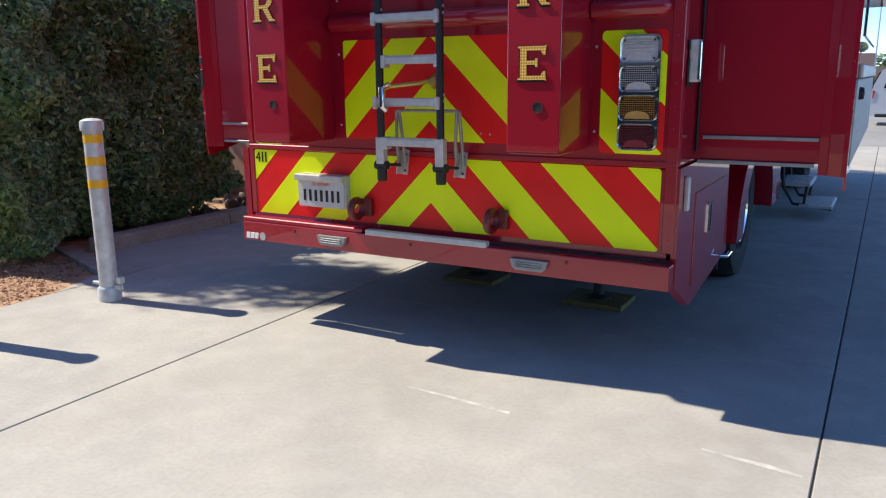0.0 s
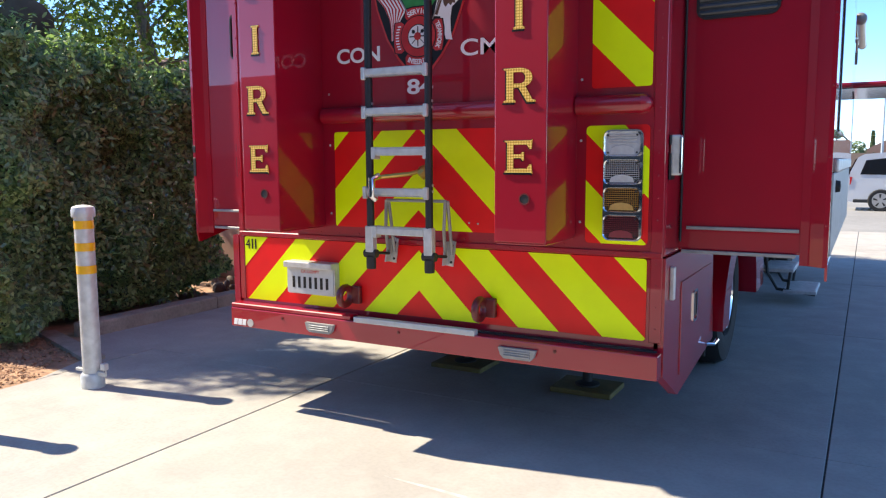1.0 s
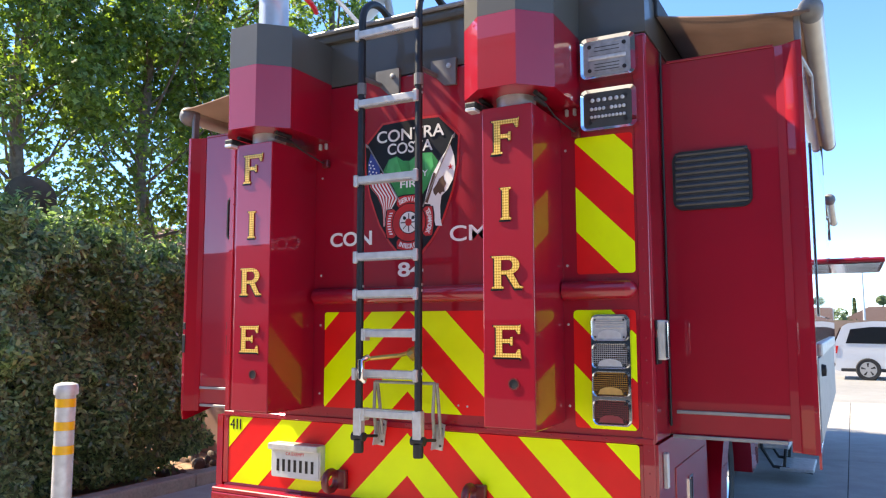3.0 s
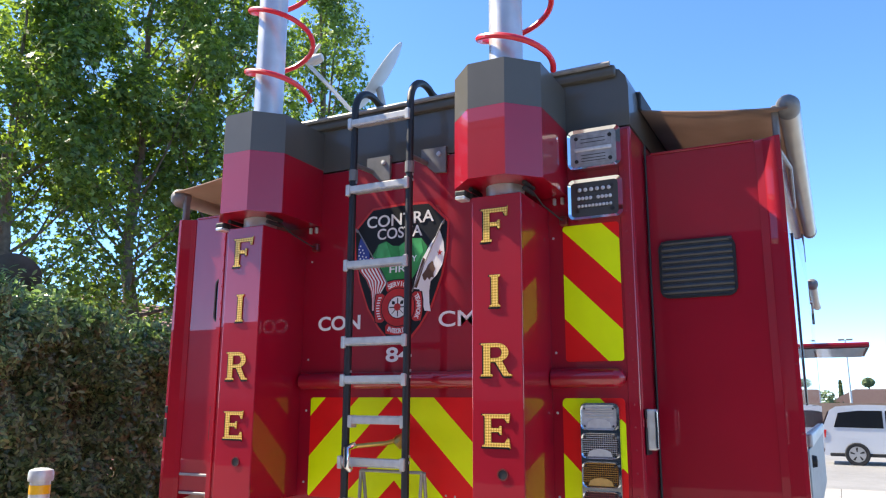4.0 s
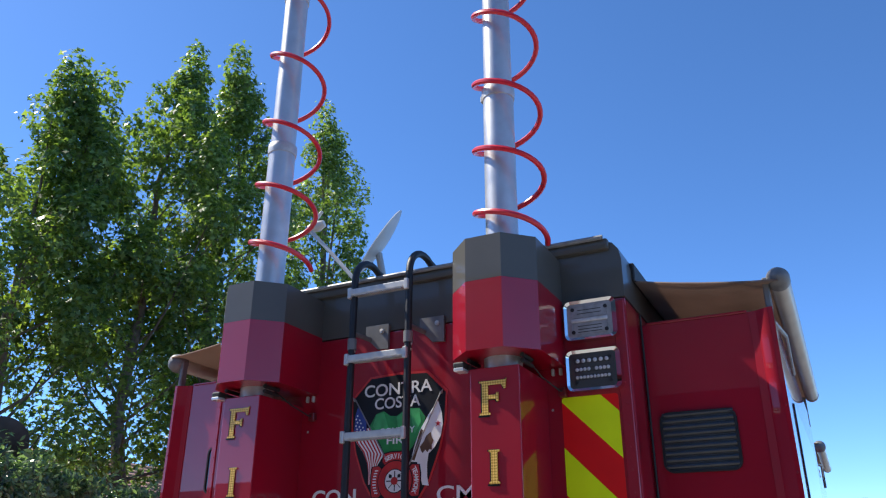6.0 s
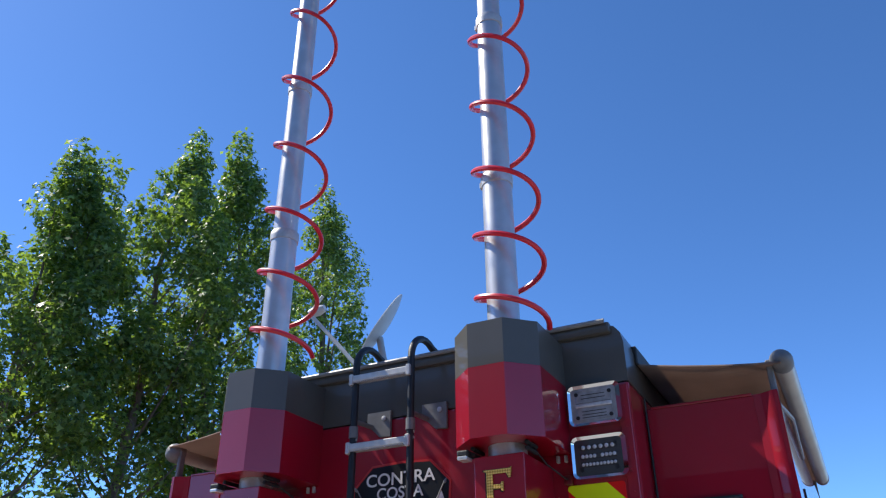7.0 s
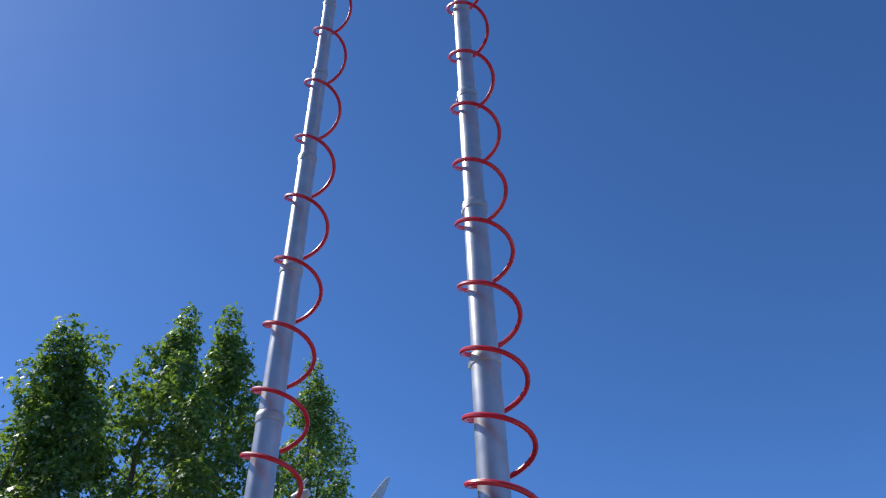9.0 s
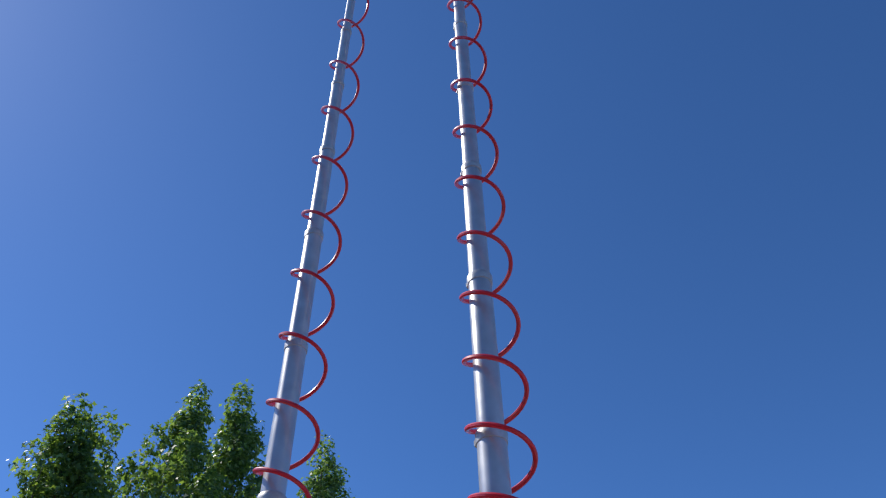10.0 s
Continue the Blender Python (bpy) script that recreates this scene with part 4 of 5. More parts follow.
for x0, x1, z0, z1 in ((-0.258, -0.052, 2.572, 2.247), (0.274, 0.093, 2.566, 2.205)):
    part("flag_pole", tube([(x0, -0.0078, z0), (x1, -0.0078, z1)], 0.0035, 6), TRIM, badge)
    part("pole_tip", lathe([(0.001, 0.03), (0.009, 0.008), (0.003, 0.0)], (x0, -0.0078, z0 - 0.01), (x0 - x1, 0, z0 - z1), 6), TRIM, badge)
# maltese cross
mc = (0.010, 2.126)
for k, word in enumerate(("TEAMWORK", "SERVICE", "", "INTEGRITY")):
    a0 = k * math.pi / 2
    quad = [(mc[0] + r * math.cos(a0 + da), mc[1] + r * math.sin(a0 + da)) for r, da in ((0.03, -0.62), (0.128, -0.66), (0.158, -0.50), (0.150, -0.22), (0.150, 0.22), (0.158, 0.50), (0.128, 0.66), (0.03, 0.62))]
    rim = [(mc[0] + (x - mc[0]) * 1.045, mc[1] + (z - mc[1]) * 1.045) for x, z in quad]
    part("cross_rim", prism(rim, "y", -0.0080, -0.0060), BLACKV, badge, "thin black rim")
    arm = part("cross_arm", prism(quad, "y", -0.0088, -0.0078), REDV, badge, "red cross arm")
    if word:
        part("cross_lettering", arc_word(word, mc, 0.127, a0, 0.026, 1.06 / len(word), -0.0094, under=k == 3), WHITEV, badge, "small white lettering")
    else:
        bm = bmesh.new()
        for q in range(9):
            a = a0 + (q - 4) * 0.115
            cxq, czq = mc[0] + 0.127 * math.cos(a), mc[1] + 0.127 * math.sin(a)
            add_box(bm, (cxq - 0.010, -0.0096, czq - 0.003), (cxq + 0.010, -0.0087, czq + 0.003))
        part("cross_lettering", bm, WHITEV, badge, "small pale bars")
part("cross_ring", lathe([(0, 0), (0.106, 0), (0.106, 0.002), (0, 0.002)], (mc[0], -0.0084, mc[1]), (0, -1, 0), 36), BLACKV, badge)
part("cross_disc", lathe([(0, 0), (0.101, 0), (0.101, 0.002), (0, 0.002)], (mc[0], -0.0098, mc[1]), (0, -1, 0), 36), REDV, badge)
part("cross_ring", lathe([(0, 0), (0.062, 0), (0.062, 0.002), (0, 0.002)], (mc[0], -0.0104, mc[1]), (0, -1, 0), 32), BLACKV, badge)
part("cross_centre", lathe([(0, 0), (0.057, 0), (0.057, 0.002), (0, 0.002)], (mc[0], -0.0112, mc[1]), (0, -1, 0), 32), WHITEV, badge)
bm = bmesh.new()
for k in range(4):
    a = radians(90 + 45 * k)
    dx, dz = 0.050 * math.cos(a), 0.050 * math.sin(a)
    w = 0.03 if k % 2 else 0.055
    px, pz = -dz * w, dx * w
    add_prism(bm, [(mc[0] + dx + px, mc[1] + dz + pz), (mc[0] + dx - px, mc[1] + dz - pz), (mc[0] - dx - px, mc[1] - dz - pz), (mc[0] - dx + px, mc[1] - dz + pz)], "y", -0.0140 - 0.0006 * k, -0.0131)
part("cross_tools", bm, BLACKV, badge)
for a in (0.75, 2.4):
    part("cross_tool", lathe([(0, 0), (0.010, 0), (0.010, 0.001), (0, 0.001)], (mc[0] + 0.036 * math.cos(a), -0.0131, mc[1] + 0.036 * math.sin(a)), (0, -1, 0), 8), BLACKV, badge)
part("cross_hub", lathe([(0, 0), (0.020, 0), (0.020, 0.002), (0, 0.002)], (mc[0], -0.0162, mc[1]), (0, -1, 0), 16), REDV, badge)
part("wall_word", text_bm("CON", -0.512, -0.232, 2.018, 2.098, -0.002, 0.002, 0.022), WHITEV, truck, "white lettering CON")
part("wall_word", text_bm("CM", 0.252, 0.462, 2.010, 2.092, -0.002, 0.002, 0.010), WHITEV, truck, "white lettering CM")
part("wall_word", text_bm("84", -0.064, 0.092, 1.836, 1.914, -0.002, 0.002, 0.022), WHITEV, truck, "white number 84")

# ---- number plate ----
plate = part("plate_holder", prism(rrect(-0.700, 0.826, 0.345, 0.19, 0.012), "y", -0.045, -0.004), ALU, truck, "aluminium plate holder")
bm = box((-0.872, -0.082, 0.885), (-0.528, -0.03, 0.921), 0.006, 2)
part("plate_lamp", bm, ALU, plate, "plate lamp hood")
part("number_plate", prism(rrect(-0.700, 0.812, 0.325, 0.152, 0.012), "y", -0.0505, -0.0449), PLATEM, plate, "white number plate")
for k in range(7):
    x = -0.820 + k * 0.040
    part("digit_bar", box((x - 0.0090, -0.0522, 0.766), (x + 0.0090, -0.0504, 0.832)), BLACKV, plate, "dark bar")
part("plate_word", text_bm("CA EXEMPT", -0.765, -0.635, 0.855, 0.873, -0.0512, 0.001), REDV, plate, "small red writing")

# ---- tow hooks ----
for cx in (-0.425, 0.405):
    hk = part("tow_hook", box((cx - 0.01, -0.035, 0.70), (cx + 0.055, -0.004, 0.80), 0.008, 2), DEEP, truck, "dark red steel tow hook")
    ringp = [(cx - 0.012, -0.075 + 0.052 * math.cos(a), 0.748 + 0.048 * math.sin(a)) for a in [2 * math.pi * k / 14 for k in range(15)]]
    part("hook_loop", tube(ringp, 0.020, 10), DEEP, hk, "", True)

# ---- tail lamps ----
TC = ((1.003 + 1.185) / 2, (1.122 + 1.625) / 2)
tail = part("tail_lamp", prism(rrect(TC[0], TC[1], 0.182, 0.505, 0.03), "y", -0.03, -0.003), CHROME, truck, "chrome tail lamp cluster of four lenses", True)
for k, (m, nm) in enumerate(((CLEARB, "clear lamp"), (CLEAR, "clear grid lamp"), (AMBER, "amber lamp"), (REDLENS, "red lamp"))):
    cz = TC[1] + 0.2515 - 0.063 - k * 0.126
    bm = bmesh.new()
    add_ring(bm, rrect(TC[0], cz, 0.166, 0.112, 0.022), rrect(TC[0], cz, 0.156, 0.102, 0.018), "y", -0.052, -0.028, 0.006)
    part("bezel", bm, CHROME, tail, "chrome bezel", True)
    lens = prism(rrect(TC[0], cz, 0.157, 0.103, 0.018), "y", -0.044, -0.028)
    part("lens", lens, m, tail, nm + " lens")
    top = -0.016 if k else -0.010
    pts = [(-0.056, -0.046), (0.056, -0.046), (0.050, top - 0.010), (0.030, top), (0.0, top + 0.004), (-0.030, top), (-0.050, top - 0.010)]
    part("reflector_bowl", prism([(TC[0] + u, cz + v) for u, v in pts], "y", -0.0455, -0.0436), (BOWL_C, BOWL_C, BOWL_A, BOWL_R)[k], tail)
    for q in ((0.038, 0.028, 0.018, 0.003) if k == 0 else ()):
        part("lens_rib", box((TC[0] - 0.066, -0.0465, cz + q - 0.0035), (TC[0] + 0.066, -0.0438, cz + q + 0.0025), 0.001), ALU, tail)
    for sx in (-1, 1):
        for sz in (-1, 1):
            part("screw", lathe([(0, 0), (0.005, 0), (0.005, 0.003), (0, 0.003)], (TC[0] + sx * 0.066, -0.044, cz + sz * 0.039), (0, -1, 0), 8), BLACK, tail)


def warning_lamp(x0, x1, z0, z1, led):
    cx, cz, w, h = (x0 + x1) / 2, (z0 + z1) / 2, x1 - x0, z1 - z0
    bm = bmesh.new()
    add_ring(bm, rrect(cx, cz, w, h, 0.03, 6), rrect(cx - 0.006, cz, w - 0.036, h - 0.028, 0.018, 6), "y", -0.058, -0.002, 0.010)
    t = part("warning_lamp", bm, CHROME, truck, "chrome-framed warning lamp", True)
    part("lens", prism(rrect(cx - 0.006, cz, w - 0.035, h - 0.027, 0.018, 6), "y", -0.046, -0.004), LENS_DARK if led else LENS_GREY, t, "LED lens" if led else "clear lens")
    if led:
        for r, cnt, rad in ((0.048, 6, 0.0105), (0.006, 9, 0.0095), (-0.032, 10, 0.0085)):
            part("led_tray", box((cx - 0.096, -0.0475, cz + r - 0.013), (cx + 0.084, -0.0455, cz + r + 0.010), 0.002), LENS_DARK, t, "grey reflector tray")
            for k in range(cnt):
                if cnt == 9 and k == 4:
                    continue
                x = cx - 0.006 + (k - (cnt - 1) / 2) * (0.172 / cnt)
                part("lamp_element", lathe([(0.0, 0), (rad, 0), (rad * 0.7, 0.004), (0, 0.006)], (x, -0.0475, cz + r), (0, -1, 0), 8), CLEARB, t)
    else:
        part("reflector", box((cx - 0.094, -0.0478, cz + 0.012), (cx + 0.082, -0.0455, cz + 0.072), 0.003), LENS_GREY, t, "pale reflector")
        part("reflector", box((cx - 0.094, -0.0478, cz - 0.072), (cx + 0.082, -0.0455, cz - 0.012), 0.003), LENS_GREY, t, "grey reflector")
        part("lamp_element", box((cx - 0.098, -0.0515, cz - 0.010), (cx + 0.086, -0.0455, cz + 0.010), 0.004), CLEARB, t, "bright tube")
        for r in (0.052, 0.034, -0.030, -0.046, -0.060):
            part("lens_rib", box((cx - 0.066, -0.0490, cz + r - 0.0018), (cx + 0.054, -0.0476, cz + r + 0.0018)), LENS_DARK, t)
    for sx in (-1, 1):
        for sz in (-1, 1):
            part("screw", lathe([(0, 0), (0.010, 0), (0.010, 0.004), (0, 0.004)], (cx - 0.006 + sx * (w / 2 - 0.048), -0.046, cz + sz * (h / 2 - 0.042)), (0, -1, 0), 10), BLACK, t)


warning_lamp(0.988, 1.250, 2.738, 2.938, False)
warning_lamp(0.984, 1.250, 2.488, 2.686, True)


# ---- slide-outs with awnings ----
def slide_out(s, y0, y1, reach, label):
    """s: side. The box that slides out of the body's side, its flange, window, gaskets and trims."""
    def bx(xa, ya, za, xb, yb, zb, bev=0.006, seg=1):
        lo, hi = sorted((s * xa, s * xb)), sorted((ya, yb))
        return box((lo[0], hi[0], za), (lo[1], hi[1], zb), bev, seg)
    so = part("slide_out", bx(1.26, y0, 1.06, reach - 0.03, y1, 2.875, 0.01, 2), RED, truck, label, True)
    fold = [(s * (reach + 0.030), y0 - 0.050), (s * (reach + 0.030), y0 + 0.035), (s * (reach - 0.085), y0 + 0.035), (s * (reach - 0.085), y0 - 0.004), (s * (reach - 0.050), y0 - 0.014), (s * (reach + 0.010), y0 - 0.050)]
    part("slide_flange", prism(fold, "z", 1.015, 2.868), RED, so, "folded red edge flange")
    part("outer_wall", bx(reach - 0.032, y0 + 0.036, 1.03, reach + 0.027, y1, 2.866, 0.01, 2), RED, so, "outer wall of the slide-out", True)
    part("gasket", bx(1.290, y0 - 0.02, 1.10, 1.299, y0 - 0.002, 2.93, 0.004), BLACK, so, "black rubber gasket")
    part("trim_strip", bx(1.32, y0 - 0.010, 1.160, reach - 0.09, y0 - 0.001, 1.176, 0.002), TRIM, so, "bright trim strip")
    part("trim_strip", bx(1.30, y0 - 0.012, 1.046, reach - 0.10, y0 - 0.0, 1.062, 0.002), TRIM, so, "bright trim strip")
    part("top_seam", bx(1.32, y0 - 0.006, 2.868, reach - 0.09, y0 - 0.001, 2.880, 0.002), RED, so)
    # corner wiper at the foot
    bm = bmesh.new()
    add_prism(bm, [(y0 - 0.05, 1.03), (y0 + 0.30, 1.03), (y0 - 0.01, 0.955), (y0 - 0.035, 0.955)], "x", s * (reach + 0.020), s * (reach + 0.031))
    part("corner_wiper", bm, RED, so)
    bm = bmesh.new()
    for z in (1.2, 1.5, 1.8, 2.1, 2.4, 2.7):
        add_lathe(bm, [(0.006, 0), (0.005, 0.003), (0, 0.004)], (s * (reach + 0.018), y0 - 0.050, z), (0, -1, 0), 6)
    tagged(part("rivets", bm, RED, so), kind="stuff")
    return so


def rear_window(so, s, y0):
    cx, cz, w, h = (1.516, 2.270, 0.358, 0.286) if s > 0 else (-1.455, 2.29, 0.255, 0.298)
    bm = bmesh.new()
    add_ring(bm, rrect(cx, cz, w, h, 0.045, 6), rrect(cx, cz, w - 0.02, h - 0.02, 0.038, 6), "y", y0 - 0.014, y0 - 0.001)
    win = part("window", bm, BLACK, so, "dark round-cornered window with blinds behind", True)
    part("pane", prism(rrect(cx, cz, w - 0.02, h - 0.02, 0.038, 6), "y", y0 - 0.006, y0 - 0.001), LOUVRE if s > 0 else GLASS_DARK, win)
    for k in range(9 if s > 0 else 0):
        z = cz - h / 2 + 0.028 + k * 0.0305
        bm = bmesh.new()
        add_tube(bm, [(cx - w / 2 + 0.014, y0 - 0.004, z), (cx + w / 2 - 0.014, y0 - 0.004, z + 0.004)], 0.011, 8)
        part("slat", bm, LOUVRE, win, "", True)


def awning(s, y0, y1, reach, z_out, z_in=3.16, hang=0.020, cap=0.066):
    aw = part("awning", tube([(s * reach, y0 + 0.05, z_out), (s * reach, y1, z_out)], 0.052, 16), CREAM, truck, "awning roller tube", True)
    n = 14
    bm = bmesh.new()
    rows = []
    for lift in (0.0, -0.006):
        grid = []
        for i in range(n + 1):
            y = y0 - 0.03 + (y1 - y0 - 0.03) * i / n
            line = []
            for k in range(7):
                t = k / 6
                x = 1.275 + (reach - 1.275) * t
                z = z_in + 0.01 + (z_out + hang - z_in) * t - 0.02 * math.sin(math.pi * t) + 0.006 * math.sin(i * 1.7 + 3 * t) * math.sin(math.pi * t) + lift
                line.append(bm.verts.new((s * x, y, z)))
            grid.append(line)
        for a, b in zip(grid, grid[1:]):
            for k in range(6):
                bm.faces.new((a[k], a[k + 1], b[k + 1], b[k]))
        rows.append(grid)
    xa, xb = sorted((s * 1.258, s * 1.302))
    part("awning_rail", box((xa, y0 - 0.05, 3.095), (xb, y1, 3.195), 0.006), BLACK, aw, "black rail on the body side")
    part("fabric", bm, AWNING, aw, "brown awning fabric", True)
    part("end_cap", lathe([(0.0, -0.055), (cap * 0.45, -0.05), (cap * 0.83, -0.03), (cap, 0.0), (cap, 0.05), (0.0, 0.05)], (s * reach, y0 + 0.03, z_out), (0, 1, 0), 20), CAPG, aw, "domed grey end cap", True)
    part("end_cap", lathe([(0.0, 0.012), (0.045, 0.010), (0.054, 0.0), (0.054, -0.04), (0.0, -0.04)], (s * reach, y1 - 0.03, z_out), (0, 1, 0), 20), CAPG, aw, "domed grey end cap", True)
    xa, xb = sorted((s * (reach - 0.075), s * (reach - 0.045)))
    part("roller_bracket", box((xa, y0 + 0.02, z_out - 0.22), (xb, y0 + 0.07, z_out + 0.01), 0.006), CAPG, aw, "bracket")
    part("roller_bracket", tube([(s * (reach - 0.06), y0 + 0.05, z_out - 0.2), (s * (reach - 0.03), y0 + 0.6, z_out - 0.14), (s * (reach - 0.045), y0 + 1.2, z_out - 0.22)], 0.012, 8), TRIM, aw)
    part("roller_bracket", box((xa, y1 - 0.10, z_out - 0.26), (xb, y1 - 0.05, z_out + 0.01), 0.006), CAPG, aw, "bracket")


so = slide_out(1, 0.28, 3.35, 1.900, "red slide-out room, extended")
rear_window(so, 1, 0.28)
part("side_window", box((1.926, 0.75, 1.62), (1.934, 2.65, 2.50), 0.003), GLASS_DARK, so, "dark side window")
part("side_rail", box((1.925, 0.5, 1.43), (1.948, 3.2, 1.49), 0.008, 2), ALU, so, "bright rail along the slide-out")
part("side_panel", box((1.926, 0.36, 1.05), (1.934, 3.30, 1.425), 0.003), TRIM, so, "grey brushed lower side panel")
part("side_lamp", lathe([(0, 0), (0.03, 0), (0.026, 0.02), (0, 0.024)], (1.934, 0.62, 1.36), (1, 0, 0), 14), BLACK, so)
awning(1, 0.25, 3.30, 1.975, 3.022, 3.095, -0.035, 0.055)
so2 = slide_out(1, 6.25, 8.85, 1.815, "second red slide-out room, extended")
awning(1, 6.38, 8.74, 1.905, 3.04)
hatch = part("hatch", box((1.83, 6.15, 2.27), (2.425, 8.05, 2.325), 0.01, 2), RED, truck, "open upward-hinged red hatch door", True)
part("hatch_lining", box((1.87, 6.22, 2.262), (2.385, 7.98, 2.269), 0.002), CHROME, hatch, "bright diamond-plate lining")
sol = slide_out(-1, 0.30, 3.4, 1.885, "red slide-out room, extended")
rear_window(sol, -1, 0.30)
awning(-1, 0.26, 3.30, 1.975, 3.045)
for z0, z1 in ((1.40, 1.52), (1.555, 1.60)):
    part("seal_patch", box((-1.9155, 0.2445, z0), (-1.890, 0.2505, z1), 0.002), BLACK, sol)
    part("seal_patch", box((1.2895, 0.01, z0), (1.2965, 0.10, z1), 0.002), BLACK, truck, "dark seal patch")
    part("seal_patch", box((-1.2965, 0.01, z0), (-1.2895, 0.10, z1), 0.002), BLACK, truck, "dark seal patch")
lt = part("door_latch", box((1.292, 0.02, 1.42), (1.335, 0.085, 1.60), 0.008, 2), ALU, truck, "bright side latch", True)
part("latch_lip", box((1.330, 0.015, 1.43), (1.345, 0.03, 1.59), 0.003), CHROME, lt)

# ---- entry steps, jack legs ----
steps = part("entry_steps", box((1.15, 5.05, 0.330), (1.45, 5.75, 0.372), 0.006), ALU, truck, "folding aluminium entry steps")
part("tread", box((1.36, 5.0, 0.125), (1.67, 5.70, 0.160), 0.006), ALU, steps, "lower tread")
for y in (5.03, 5.68):
    part("step_frame", tube([(1.18, y, 0.60), (1.20, y, 0.33), (1.30, y, 0.16), (1.66, y, 0.125)], 0.016, 8), BLACK, steps)
    part("step_frame", tube([(1.42, y, 0.34), (1.40, y, 0.14)], 0.014, 8), BLACK, steps)
for k in range(9):
    part("tread_rib", box((1.17, 5.10 + k * 0.07, 0.372), (1.43, 5.13 + k * 0.07, 0.377)), STEEL, steps)
    part("tread_rib", box((1.38, 5.05 + k * 0.07, 0.160), (1.65, 5.08 + k * 0.07, 0.165)), STEEL, steps)
part("door_post", box((1.288, 4.6, 1.05), (1.315, 4.66, 2.9), 0.004), ALU, truck, "bright door frame")
for cx, cy in ((-0.45, 1.40), (0.53, 1.24)):
    jk = part("jack_leg", tube([(cx, cy, 0.06), (cx, cy, 0.66)], 0.032, 14), UNDER, truck, "hydraulic jack leg", True)
    part("jack_foot", lathe([(0, 0.035), (0.08, 0.035), (0.08, 0.045), (0.035, 0.060), (0, 0.060)], (cx, cy, 0), (0, 0, 1), 18), UNDER, jk)
    pad = part("jack_pad", box((cx - 0.20, cy - 0.16, 0.0), (cx + 0.20, cy + 0.16, 0.035), 0.006, 2), PADY)
    tagged(pad, "worn yellow outrigger pad lying under a jack leg", "jack pad", "pads under the jack legs")

# ---- roof dish ----
dz = Vector((-0.66, -0.53, 0.53)).normalized()
dish_c = Vector((-0.82, 1.14, 4.06))
bm = lathe([(0.0, 0.0), (0.10, 0.004), (0.18, 0.015), (0.25, 0.029), (0.30, 0.044), (0.304, 0.038), (0.25, 0.021), (0.18, 0.006), (0.10, -0.005), (0.0, -0.009)], dish_c, dz, 36)
dish = part("roof_dish", bm, DISHM, truck, "light grey satellite dish on the roof", True)
part("dish_mount", box((-0.86, 1.0, 3.255), (-0.52, 1.28, 3.55), 0.03, 3), CAPG, dish, "grey dish mount", True)
part("dish_yoke", tube([(-0.70, 1.1, 3.55), (-0.80, 1.1, 3.80), (-0.85, 1.12, 3.98)], 0.028, 10), DISHM, dish, "", True)
part("feed_arm", tube([(-0.98, 1.08, 3.72), (-1.27, 1.07, 4.05), (-1.50, 1.06, 4.30)], 0.017, 8), DISHM, dish, "thin feed arm")
part("feed_arm", tube([(-1.50, 1.06, 4.30), (-1.40, 1.06, 4.42), (-1.38, 1.06, 4.44)], 0.014, 8), DISHM, dish)
part("feed_horn", lathe([(0, 0), (0.035, 0), (0.045, 0.08), (0.03, 0.14), (0, 0.14)], (-1.50, 1.06, 4.30), (0.8, 0.1, 0.2), 14), DISHM, dish, "", True)
part("roof_unit", box((-0.45, 0.85, 3.255), (0.05, 1.5, 3.50), 0.05, 3), CAPG, truck, "low roof unit", True)


